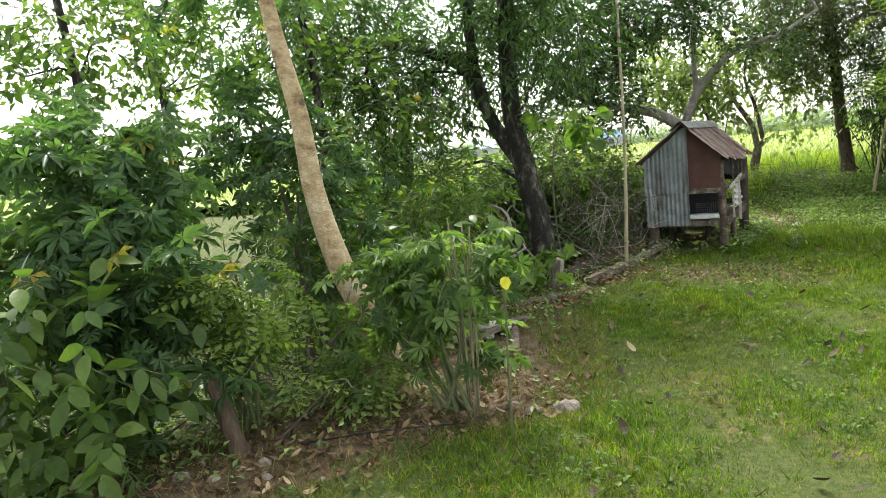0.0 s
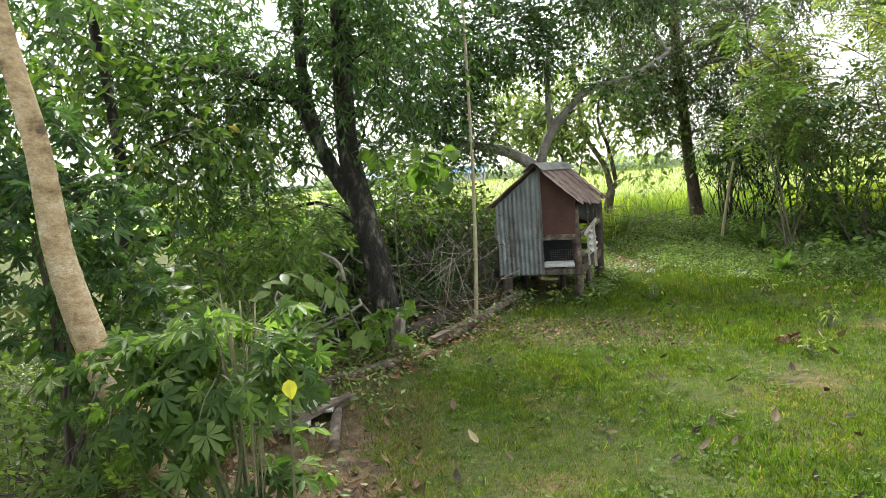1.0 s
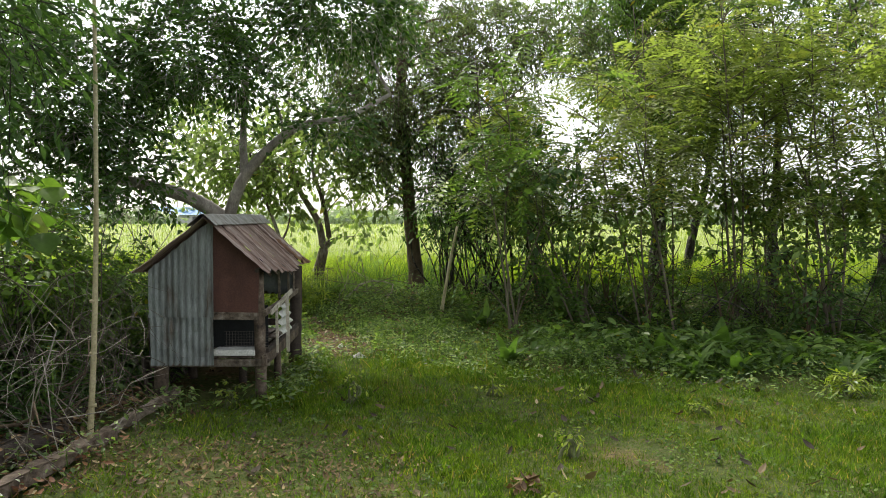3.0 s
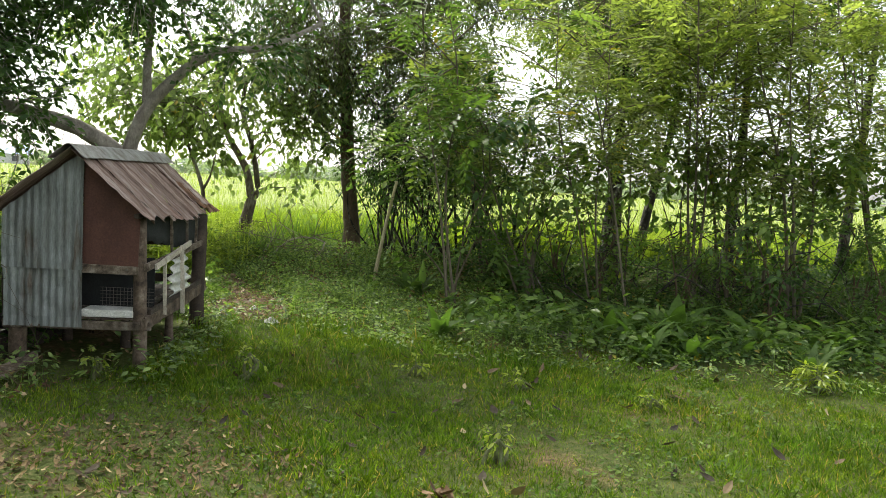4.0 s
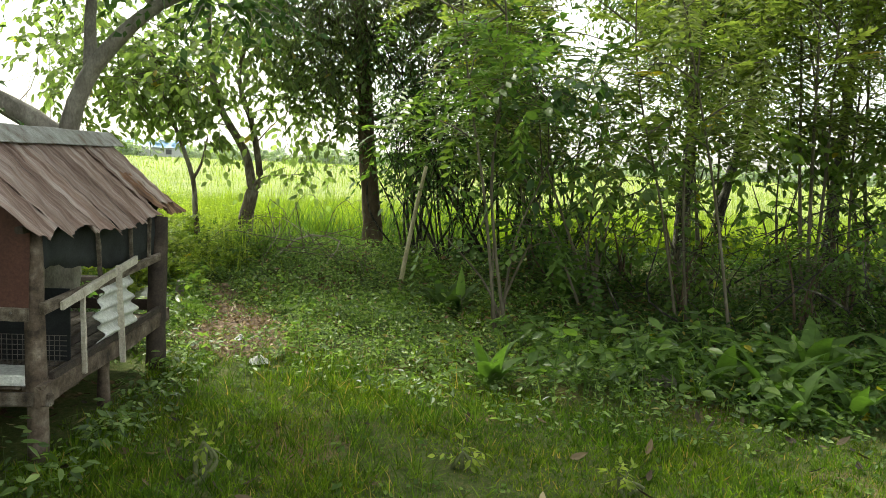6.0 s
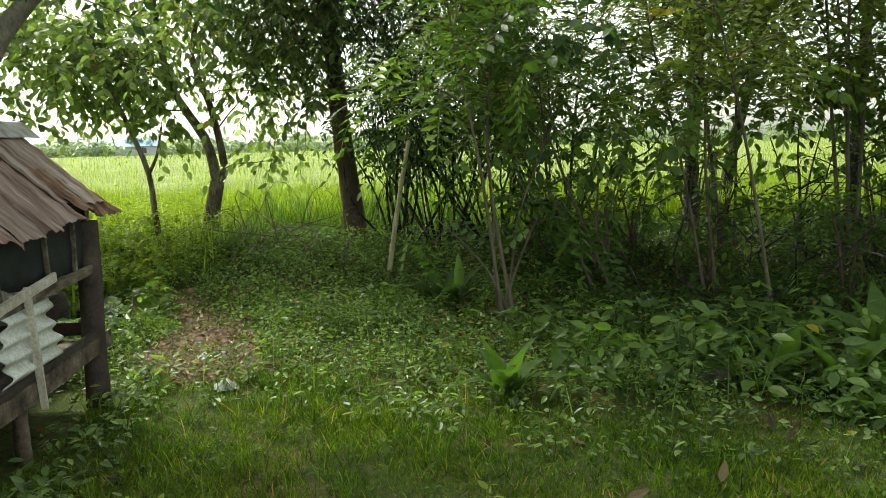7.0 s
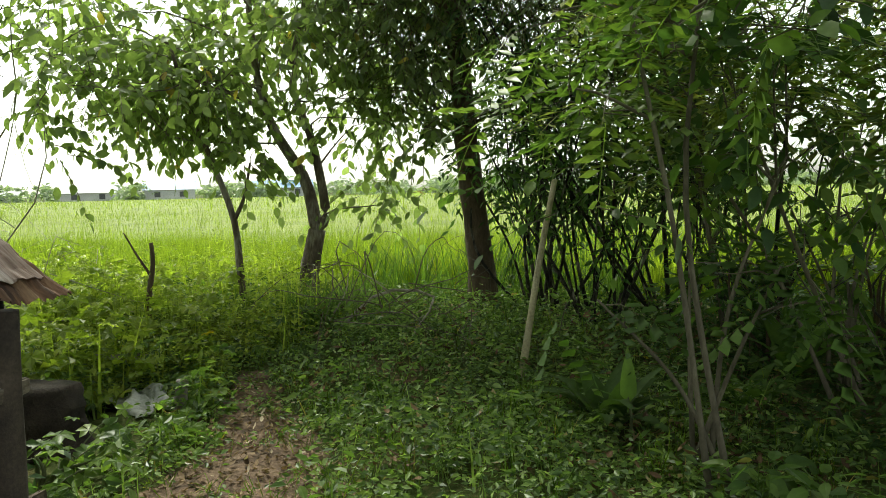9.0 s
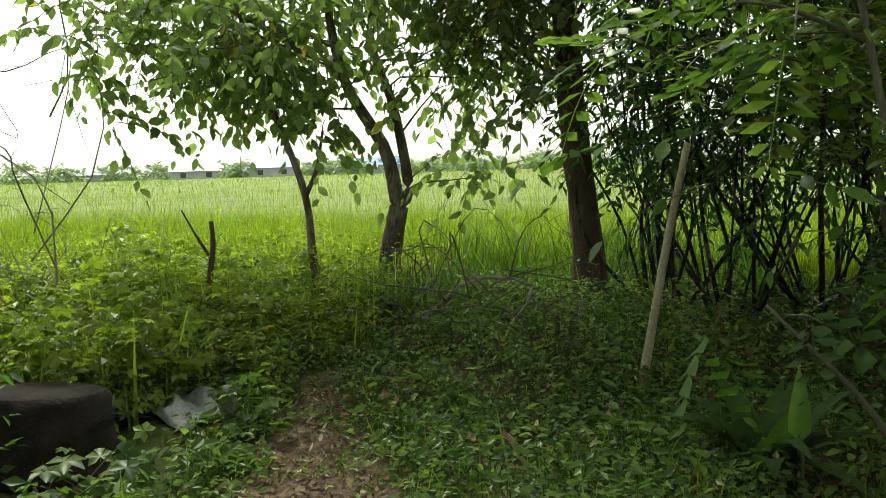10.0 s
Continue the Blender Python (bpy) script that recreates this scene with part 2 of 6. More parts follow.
BOARD = surface("pale_board", [(0.3, (0.30, 0.27, 0.22)), (0.55, (0.50, 0.47, 0.41)), (0.8, (0.62, 0.60, 0.55))], 5, 60, 0.85, relief=0.3, spread=0.12)

# ---- building blocks ----
rng = np.random.default_rng(7)


def mesh_np(name, v, f, smooth=False):
    me = bpy.data.meshes.new(name)
    v, f = np.asarray(v, np.float32), np.asarray(f, np.int32)
    me.vertices.add(len(v))
    me.vertices.foreach_set("co", v.ravel())
    me.loops.add(f.size)
    me.loops.foreach_set("vertex_index", f.ravel())
    me.polygons.add(len(f))
    me.polygons.foreach_set("loop_start", np.arange(len(f), dtype=np.int32) * f.shape[1])
    me.polygons.foreach_set("use_smooth", np.full(len(f), smooth))
    me.update(calc_edges=True)
    return me


def join(pieces):
    vs, fs, n = [], [], 0
    for v, f in pieces:
        if len(f):
            vs.append(v)
            fs.append(np.asarray(f) + n)
            n += len(v)
    return np.concatenate(vs), np.concatenate(fs)


def part(name, geo, mat, parent=None, label="", smooth=False):
    """One mesh object from (vertices, triangles) or a bmesh."""
    if isinstance(geo, bmesh.types.BMesh):
        me = bpy.data.meshes.new(name)
        geo.to_mesh(me)
        geo.free()
        if smooth:
            me.polygons.foreach_set("use_smooth", np.full(len(me.polygons), True))
    else:
        me = mesh_np(name, geo[0], geo[1], smooth)
    me.materials.append(mat)
    ob = new(name, me)
    ob.parent = parent
    return tagged(ob, label) if label else ob


def empty(name, at=(0, 0, 0), **tags):
    ob = new(name)
    ob.empty_display_size = 0.1
    ob.location = at
    return tagged(ob, **tags)


def height(x, y):
    """The lie of the land: a flat yard, a low bank before the field, a shallow ditch behind the brush."""
    def step(a, b, v):
        t = np.clip((v - a) / (b - a), 0, 1)
        return t * t * (3 - 2 * t)
    x, y = np.asarray(x, float), np.asarray(y, float)
    near = 1 - step(60, 120, np.hypot(x, y))
    z = (0.02 * np.sin(1.7 * x + 0.3) * np.sin(1.3 * y + 1) + 0.012 * np.sin(3.1 * x + 2.2 * y) + 0.008 * np.sin(7.3 * x - 5.1 * y)) * near
    bank = step(12.8, 15.0, y) * (1 - step(16.2, 17.8, y)) * step(-9, -4, x)
    ditch = step(-1.0, -2.2, x) * (1 - step(-5.0, -7.0, x)) * step(-1, 1, y) * (1 - step(9, 12, y))
    return z + 0.26 * bank - 0.22 * ditch


def unit(a):
    return a / np.maximum(np.linalg.norm(a, axis=-1, keepdims=True), 1e-9)


def tube(points, radii, seg=8, rough=0.0, seed=0):
    """A tapered limb along a polyline, closed at both ends."""
    p = np.asarray(points, float)
    r = np.broadcast_to(np.asarray(radii, float), (len(p),))
    d = unit(np.gradient(p, axis=0))
    ref = np.array([0.0, 0, 1]) if abs(d[0, 2]) < 0.8 else np.array([1.0, 0, 0])
    a = np.linspace(0, 2 * np.pi, seg, endpoint=False)
    g = np.random.default_rng(seed)
    wob = 1 + rough * g.uniform(-1, 1, (len(p), seg)) if rough else np.ones((len(p), seg))
    rows = []
    for i in range(len(p)):
        u = unit(np.cross(d[i], ref))
        w = np.cross(d[i], u)
        rows.append(p[i] + (r[i] * wob[i])[:, None] * (np.cos(a)[:, None] * u + np.sin(a)[:, None] * w))
    v = np.concatenate(rows + [p[:1], p[-1:]])
    k = np.arange(seg)
    k2 = (k + 1) % seg
    f = []
    for i in range(len(p) - 1):
        b, c = i * seg, (i + 1) * seg
        f.append(np.stack([b + k, b + k2, c + k2], 1))
        f.append(np.stack([b + k, c + k2, c + k], 1))
    e = len(p) * seg
    f.append(np.stack([np.full(seg, e), k2, k], 1))
    f.append(np.stack([np.full(seg, e + 1), e - seg + k, e - seg + k2], 1))
    return v, np.concatenate(f)


def smooth_path(points, n=14):
    """A rounded polyline through the given points (Catmull-Rom)."""
    p = np.asarray(points, float)
    p = np.concatenate([2 * p[:1] - p[1:2], p, 2 * p[-1:] - p[-2:-1]])
    out = []
    for t in np.linspace(0, len(p) - 3 - 1e-6, n):
        i, u = int(t), t - int(t)
        a, b, c, d = p[i:i + 4]
        out.append(0.5 * (2 * b + (c - a) * u + (2 * a - 5 * b + 4 * c - d) * u * u + (3 * b - a - 3 * c + d) * u ** 3))
    return np.array(out)


def branch(points, r0, r1, n=14, seg=8, rough=0.06, seed=0, flare=0.0):
    p = smooth_path(points, n)
    r = np.linspace(r0, r1, n)
    r[0] *= 1 + flare
    r[1] *= 1 + flare * 0.4
    return tube(p, r, seg, rough, seed)


# leaf shapes: the stalk's end at the origin, the tip at y = 1, the upper side towards z
def ovate(width=0.55, droop=0.12, rows=((0.2, 0.72), (0.5, 1.0), (0.8, 0.6))):
    """An oval leaf with a creased midrib, rounded sides and a drooping tip."""
    w = width / 2
    v = [(0, 0, 0)]
    for t, k in rows:
        z = -droop * t * t
        v += [(-w * k, t - 0.03, z + 0.10 * k * width), (0, t, z), (w * k, t - 0.03, z + 0.10 * k * width)]
    v.append((0, 1, -droop))
    f = [(0, 2, 1), (0, 3, 2)]
    for i in range(len(rows) - 1):
        p, q = 1 + 3 * i, 4 + 3 * i
        f += [(p, p + 1, q + 1), (p, q + 1, q), (p + 1, p + 2, q + 2), (p + 1, q + 2, q + 1)]
    p, e = 3 * len(rows) - 2, 3 * len(rows) + 1
    f += [(p, p + 1, e), (p + 1, p + 2, e)]
    return np.array(v, float), np.array(f)


def oval_fine(width=0.55, droop=0.18):
    """The same with more rows, for leaves close to the path."""
    return ovate(width, droop, ((0.07, 0.28), (0.2, 0.70), (0.36, 0.95), (0.54, 1.0), (0.72, 0.80), (0.88, 0.42)))


def simple_leaf(width=0.45, fold=0.08):
    w = width / 2
    v = np.array([(0, 0, 0), (-w * 0.85, 0.28, fold), (w * 0.85, 0.28, fold), (-w * 0.8, 0.66, fold * 0.7), (w * 0.8, 0.66, fold * 0.7), (0, 1, -0.06)], float)
    return v, np.array([(0, 5, 3), (0, 3, 1), (0, 4, 5), (0, 2, 4)])


def kite(width=0.45, fold=0.08):
    """A two-sided leaf for crowns and far growth."""
    w = width / 2
    return np.array([(0, 0, 0), (-w, 0.45, fold), (w, 0.45, fold), (0, 1, -0.05)], float), np.array([(0, 3, 1), (0, 2, 3)])


def frond(pairs=9, length=0.28, width=0.085, droop=0.35):
    """A feather leaf: a stalk with pairs of leaflets, one island."""
    v, f = [], []
    for i in range(pairs):
        y = 0.18 + 0.82 * i / (pairs - 1)
        z = -droop * y * y
        k = len(v)
        size = length * (1 - 0.55 * abs(2 * i / (pairs - 1) - 0.8))
        v += [(-0.006, y, z), (0.006, y, z)]
        if i == 0:
            v += [(0, 0, 0)]
            f += [(2, 1, 0)]
        for s in (-1, 1):
            b = len(v)
            root = k if s < 0 else k + 1
            v += [(s * size * 0.5, y + 0.02 + width, z - 0.01), (s * size, y + 0.10, z - 0.07 * size / length), (s * size * 0.55, y + 0.02 - width * 0.2, z - 0.02)]
            f += [(root, b, b + 1), (root, b + 1, b + 2)]
        if i:
            f += [(last, last + 1, k + 1), (last, k + 1, k)]
        last = k
    return np.array(v, float), np.array(f)


def palmate(fingers=7, width=0.17):
    """A lobed leaf: narrow lobes spread from one point."""
    v, f = [(0, 0.35, 0)], []
    for i in range(fingers):
        a = radians(-120 + 240 * i / (fingers - 1))
        ln = 0.65 * (1 - 0.35 * abs(i - (fingers - 1) / 2) / (fingers / 2))
        d, s = np.array([math.sin(a), math.cos(a)]), np.array([math.cos(a), -math.sin(a)])
        b = len(v)
        for along, side, z in ((0.6, -width / 2, 0.02), (1, 0, -0.14), (0.6, width / 2, 0.02)):
            q = d * ln * along + s * side
            v.append((q[0], 0.35 + q[1], z))
        f += [(0, b, b + 1), (0, b + 1, b + 2)]
    b = len(v)
    v += [(-0.008, 0, 0.05), (0.008, 0, 0.05)]
    f += [(0, b, b + 1)]
    return np.array(v, float), np.array(f)


def blade(bend=0.35, segs=3, width=0.08):
    v, f = [], []
    for i in range(segs):
        t = i / segs
        w = width * (1 - 0.5 * t * t) / 2
        v += [(-w, bend * t * t, t), (w, bend * t * t, t)]
        if i:
            f += [(2 * i - 2, 2 * i - 1, 2 * i + 1), (2 * i - 2, 2 * i + 1, 2 * i)]
    v.append((0, bend, 1 - bend * 0.25))
    k = 2 * segs
    f.append((k - 2, k - 1, k))
    return np.array(v, float), np.array(f)


def scatter(shape, P, D, U, S):
    """Copies of a leaf at P, pointing along D with the upper side towards U, of size S, as one piece of geometry."""
    tv, tf = shape
    D = unit(D)
    X = unit(np.cross(D, U))
    Z = np.cross(X, D)
    S = np.broadcast_to(S, (len(P),))[:, None, None]
    V = P[:, None, :] + S * (tv[None, :, 0:1] * X[:, None] + tv[None, :, 1:2] * D[:, None] + tv[None, :, 2:3] * Z[:, None])
    F = tf[None] + (np.arange(len(P)) * len(tv))[:, None, None]
    return V.reshape(-1, 3), F.reshape(-1, 3)


def stand(shape, P, S, lean=0.25, g=rng):
    """Upright blades at P with random turn and lean."""
    n = len(P)
    a = g.uniform(0, 2 * np.pi, n)
    up = unit(np.stack([g.normal(0, lean, n), g.normal(0, lean, n), np.ones(n)], 1))
    out = np.stack([np.cos(a), np.sin(a), np.zeros(n)], 1)
    D = unit(out - up * (out * up).sum(1, keepdims=True))
    return scatter(shape, P, D, up, S)


def foliage(shape, blobs, twigs, per_twig, size, seed, droop=0.3, reach=0.5, stem=0.004, flat=0.6, level=1.0):
    """Leaves set along twigs that fill ellipsoids (centre, radii). Returns leaves and twigs."""
    g = np.random.default_rng(seed)
    vol = np.array([b[1][0] * b[1][1] * b[1][2] for b in blobs]) ** 0.8
    pick = g.choice(len(blobs), twigs, p=vol / vol.sum())
    C, R = np.array([b[0] for b in blobs], float)[pick], np.array([b[1] for b in blobs], float)[pick]
    way = unit(g.normal(0, 1, (twigs, 3)))
    rad = g.uniform(0.15, 1, (twigs, 1)) ** 0.5
    A = C + way * R * rad * 0.75 + g.normal(0, 0.05, (twigs, 3)) * R
    out = unit((way + g.normal(0, 0.7, (twigs, 3)) + np.array([0, 0, 0.1])) * np.array([1, 1, level]))
    L = reach * g.uniform(0.5, 1.2, (twigs, 1))
    t = (np.arange(per_twig) + 0.5) / per_twig
    t = np.clip(t[None] + g.normal(0, 0.04, (twigs, per_twig)), 0.03, 1)[..., None]
    fall = np.array([0, 0, -1.0])
    pos = A[:, None] + out[:, None] * L[:, None] * t + fall * droop * L[:, None] * t * t
    tang = unit(out[:, None] + fall * 2 * droop * t)
    side = unit(np.cross(tang, np.array([0, 0, 1.0])))
    alt = np.where(np.arange(per_twig) % 2, 1.0, -1.0)[None, :, None]
    D = unit(tang * 0.6 + side * alt * 0.8 + g.normal(0, 0.35, pos.shape) + fall * droop)
    U = unit(np.array([0, 0, 1.0]) * flat + g.normal(0, 0.45, pos.shape))
    S = size * g.uniform(0.6, 1.25, pos.shape[:2])
    leaves = scatter(shape, pos.reshape(-1, 3), D.reshape(-1, 3), U.reshape(-1, 3), S.ravel())
    # twigs: thin three-sided stalks in two runs
    mid, end = A + out * L * 0.5 + fall * droop * L * 0.25, A + out * L + fall * droop * L
    u = unit(np.cross(out, np.array([0.3, 0.2, 1.0])))
    w = np.cross(out, u)
    ring = [np.cos(k) * u + np.sin(k) * w for k in (0, 2.1, 4.2)]
    V = np.stack([q + s * stem * k for q, s in ((A, 1.3), (mid, 1.0)) for k in ring] + [end], 1)
    F = [(0, 1, 4), (0, 4, 3), (1, 2, 5), (1, 5, 4), (2, 0, 3), (2, 3, 5), (3, 4, 6), (4, 5, 6), (5, 3, 6)]
    F = (np.array(F)[None] + (np.arange(twigs) * 7)[:, None, None]).reshape(-1, 3)
    return leaves, (V.reshape(-1, 3), F)


def bough(starts, blobs, r, seed, per=1):
    """Limbs from the nearest wood below each blob, bent and tapered."""
    g = np.random.default_rng(seed)
    out = []
    S = np.atleast_2d(np.array(starts, float))
    for c, rad in blobs:
        for _ in range(per):
            e = np.array(c, float) + g.uniform(-0.5, 0.5, 3) * np.array(rad)
            d = np.linalg.norm(S - e, axis=1) + np.where(S[:, 2] > e[2] - 0.05, 1.0, 0.0) + g.uniform(0, 0.25, len(S))
            s = S[d.argmin()]
            ln = np.linalg.norm(e - s)
            k1, k2 = g.normal(0, 0.09, 3) * ln, g.normal(0, 0.07, 3) * ln
            rr = min(r, 0.004 + 0.012 * ln) if r < 0.02 else min(r, 0.012 + 0.012 * ln)
            out.append(branch([s, s * 0.65 + e * 0.35 + k1 + (0, 0, 0.06 * ln), s * 0.3 + e * 0.7 + k2 + (0, 0, 0.05 * ln), e], rr, rr * 0.25, 9, 5, 0.08, int(g.integers(1e6))))
    return out


def tree(name, base, trunks, blobs, shape, mat, bark, twigs, per_twig, size, seed, label, category="tree", group="",
         droop=0.3, reach=0.5, limb=0.03, flat=0.6, stem=0.004, per=1, fork=None, smooth=True):
    """A tree: trunks are (points, foot radius, top radius) relative to the base; a crown of leaves on twigs."""
    bz = float(height(base[0], base[1])) - 0.04
    root = empty(name, (base[0], base[1], bz), label=label, category=category, group=group)
    for i, (pts, r0, r1) in enumerate(trunks):
        part("trunk" if i == 0 else "limb", branch(pts, r0, r1, 16, 12 if r0 > 0.05 else 7, 0.07, seed + i, 0.35 if i == 0 else 0.0), bark, root, smooth=smooth)
    leaves, stalks = foliage(shape, blobs, twigs, per_twig, size, seed, droop, reach, stem, flat)
    starts = [smooth_path(pts, 13)[k] for pts, _, _ in trunks for k in range(4, 13)] + ([fork] if fork is not None else [])
    for geo in bough(starts, blobs, limb, seed + 50, per):
        part("limb", geo, bark, root, smooth=smooth)
    tagged(part("twigwork", stalks, bark, root), kind="stuff")
    part("crown", leaves, mat, root, smooth=True)
    return root


def box_bm(sx, sy, sz, bevel=0.006, wear=0.0, seed=0, cuts=0):
    """A bevelled box about its centre, with slightly worn faces."""
    bm = bmesh.new()
    bmesh.ops.create_cube(bm, size=1)
    bmesh.ops.scale(bm, vec=(sx, sy, sz), verts=bm.verts)
    if cuts:
        long = max(range(3), key=lambda k: (sx, sy, sz)[k])
        es = [e for e in bm.edges if abs((e.verts[0].co - e.verts[1].co)[long]) > 1e-4]
        bmesh.ops.subdivide_edges(bm, edges=es, cuts=cuts, use_grid_fill=True)
    if bevel:
        es = [e for e in bm.edges if e.calc_face_angle(0) > 0.5]
        bmesh.ops.bevel(bm, geom=es, offset=bevel, segments=2, affect="EDGES")
    if wear:
        g = random.Random(seed)
        for v in bm.verts:
            v.co += Vector((g.uniform(-1, 1), g.uniform(-1, 1), g.uniform(-1, 1))) * wear
    return bm


def bar(name, a, b, w, h, mat, parent, label="", wear=0.003, seed=0, cuts=4):
    """A sawn or split length of wood from a to b."""
    a, b = Vector(a), Vector(b)
    bm = box_bm(w, (b - a).length, h, min(w, h) * 0.15, wear, seed, cuts)
    turn = (b - a).to_track_quat("Y", "Z").to_matrix().to_4x4()
    bm.transform(Matrix.Translation((a + b) / 2) @ turn)
    return part(name, bm, mat, parent, label)


def corrugated(origin, across, along, waves, lengths, amp=0.0065, thick=0.0025, per=8, rows=6, ragged=0.0, seed=0, worn=0.0):
    """A wavy metal sheet with two faces and closed edges. lengths(u) gives start and end along the run for u in 0..1."""
    o, a, l = (Vector(q) for q in (origin, across, along))
    nrm = a.cross(l).normalized()
    ln = l.normalized()
    g = random.Random(seed)
    n = int(waves * per) + 1
    bm = bmesh.new()
    sheet = []
    for side in (0.5, -0.5):
        cols = []
        for i in range(n):
            u = i / (n - 1)
            s, e = lengths(u)
            if side > 0:
                e += g.uniform(-1, 1) * ragged
                cols_e = sheet
            z = amp * math.cos(2 * math.pi * waves * u) * (1 - worn * (0.5 + 0.5 * noise.noise(Vector((u * 6 + seed, 0.3, 0)))))
            if worn and side > 0:
                e += 0.03 * noise.noise(Vector((u * 9, seed * 1.7, 0)))
            cols.append([bm.verts.new(o + a * u + ln * (s + (e - s) * j / rows) + nrm * (z + side * thick + 0.005 * math.sin(9 * u + 2.5 * j + seed) + 0.018 * (j / rows) ** 3 * math.sin(7 * u + 1.7 * seed))) for j in range(rows + 1)])
        sheet.append(cols)
    top, bot = sheet
    for i in range(n - 1):
        for j in range(rows):
            bm.faces.new((top[i][j], top[i + 1][j], top[i + 1][j + 1], top[i][j + 1]))
            bm.faces.new((bot[i][j], bot[i][j + 1], bot[i + 1][j + 1], bot[i + 1][j]))
        for j, flip in ((0, 1), (rows, 0)):
            q = (top[i][j], bot[i][j], bot[i + 1][j], top[i + 1][j])
            bm.faces.new(q if flip else q[::-1])
    for i, flip in ((0, 0), (n - 1, 1)):
        for j in range(rows):
            q = (top[i][j], top[i][j + 1], bot[i][j + 1], bot[i][j])
            bm.faces.new(q if flip else q[::-1])
    bmesh.ops.recalc_face_normals(bm, faces=bm.faces)
    return bm


# ---- ground, field and distance ----
def ground_sheet():
    xs = np.unique(np.concatenate([np.linspace(-6, 10, 130), np.sign(np.linspace(-1, 1, 61)) * (np.abs(np.linspace(-1, 1, 61)) ** 3) * 900 + 2]))
    ys = np.unique(np.concatenate([np.linspace(-6, 19, 200), np.sign(np.linspace(-1, 1, 61)) * (np.abs(np.linspace(-1, 1, 61)) ** 3) * 900 + 6]))
    X, Y = np.meshgrid(xs, ys)
    v = np.stack([X, Y, height(X, Y)], -1).reshape(-1, 3)
    w = len(xs)
    i, j = np.meshgrid(np.arange(w - 1), np.arange(len(ys) - 1))
    k = (j * w + i).ravel()
    return v, np.stack([k, k + 1, k + w + 1, k + w], 1)


def ground_material():
    m, n, l, b = material("ground_soil", 0.95)
    b.inputs["Specular IOR Level"].default_value = 0.1
    wide = noise_tex(n, l, 0.9, 6, 0.65)
    fine = noise_tex(n, l, 22, 6, 0.75)
    grit = noise_tex(n, l, 140, 3, 0.7)
    soil = ramp(n, [(0.3, (0.075, 0.048, 0.028)), (0.5, (0.19, 0.125, 0.07)), (0.7, (0.31, 0.225, 0.135))])
    l.new(fine.outputs[0], soil.inputs[0])
    moss = ramp(n, [(0.3, (0.045, 0.055, 0.018)), (0.5, (0.08, 0.105, 0.03)), (0.62, (0.125, 0.12, 0.05)), (0.8, (0.19, 0.16, 0.08))])
    l.new(fine.outputs[0], moss.inputs[0])
    cover = ramp(n, [(0.30, (0, 0, 0)), (0.46, (1, 1, 1))])
    l.new(wide.outputs[0], cover.inputs[0])
    col = mix_col(n, l, soil.outputs[0], moss.outputs[0], cover.outputs[0])
    g = ramp(n, [(0.3, (0.6, 0.6, 0.6)), (0.7, (1.3, 1.3, 1.3))])
    l.new(grit.outputs[0], g.inputs[0])
    l.new(mix_col(n, l, col, g.outputs[0], 0.8, "MULTIPLY"), b.inputs["Base Color"])
    bump(n, l, b, fine.outputs[0], 0.8, 0.03)
    return m


tagged(part("ground", ground_sheet(), ground_material(), smooth=True), "trodden earth with thin green growth", "ground", kind="structure")

g = np.random.default_rng(11)


def lawn_edge(x):
    """Where the mown yard gives way to undergrowth, as y for each x."""
    return np.interp(x, [-1.2, 0.4, 1.0, 1.5, 2.0, 2.5, 3.2, 4.4, 5.0, 5.8, 6.5, 9.0], [8.6, 10.7, 10.3, 10.4, 10.3, 9.9, 9.45, 9.15, 8.8, 8.45, 8.2, 7.9])


def yard_left(y):
    """The yard's ragged edge along shrubs, boards and brush, as x for each y."""
    return np.interp(y, [-4, -1, -0.45, 0, 0.45, 0.75, 1.1, 1.7, 2.3, 3.4, 4.5, 6, 8, 12], [-1.2, -0.75, -0.42, -0.25, 0.1, 0.45, 0.5, 0.38, 0.12, -0.35, -0.45, -0.3, 0.0, 0.9])


def lawn(count, x0, x1, y0, y1, size):
    x, y = g.uniform(x0, x1, count), g.uniform(y0, y1, count)
    patch = np.sin(1.9 * x + 0.7 * np.sin(2.3 * y)) * np.sin(1.6 * y + 1.1) + 0.5 * np.sin(5.1 * x + 3.7 * y)
    keep = ~((np.abs(x + 0.05) < 0.52) & (np.abs(y - 9.05) < 1.0)) & (x > yard_left(y) + g.normal(0, 0.22, count)) & (y < lawn_edge(x) + g.normal(0.2, 0.25, count)) & (patch + g.normal(0, 0.7, count) > -2.1)
    drift = ((x - 0.8) / 1.4) ** 2 + ((y - 5.85) / 1.0) ** 2
    keep &= g.uniform(0, 1, count) > 0.7 * np.clip(1.2 - drift, 0, 1)
    keep &= g.uniform(0, 1, count) < 0.15 + 0.85 * np.clip((x1 - x) / 1.8, 0, 1)
    x, y, patch = x[keep], y[keep], patch[keep]
    P = np.stack([x, y, height(x, y) - 0.003], 1)
    S = size * g.uniform(0.5, 1.3, len(x)) * (1 + 0.38 * patch)
    return stand((np.array([(-0.085, 0, 0), (0.085, 0, 0), (0, 0.45, 1.0)]), np.array([(0, 1, 2)])), P, S, 0.5, g)


tagged(part("lawn_grass", join([lawn(280000, -0.8, 7.0, -2.2, 5, 0.037), lawn(190000, -0.8, 9.0, 5, 11.0, 0.047), lawn(16000, -0.8, 16, -9, -2.2, 0.08), lawn(16000, 7.0, 17, -2.2, 9.5, 0.08)]), GRASS), "short uneven yellow-green grass of the yard", "grass", kind="stuff")


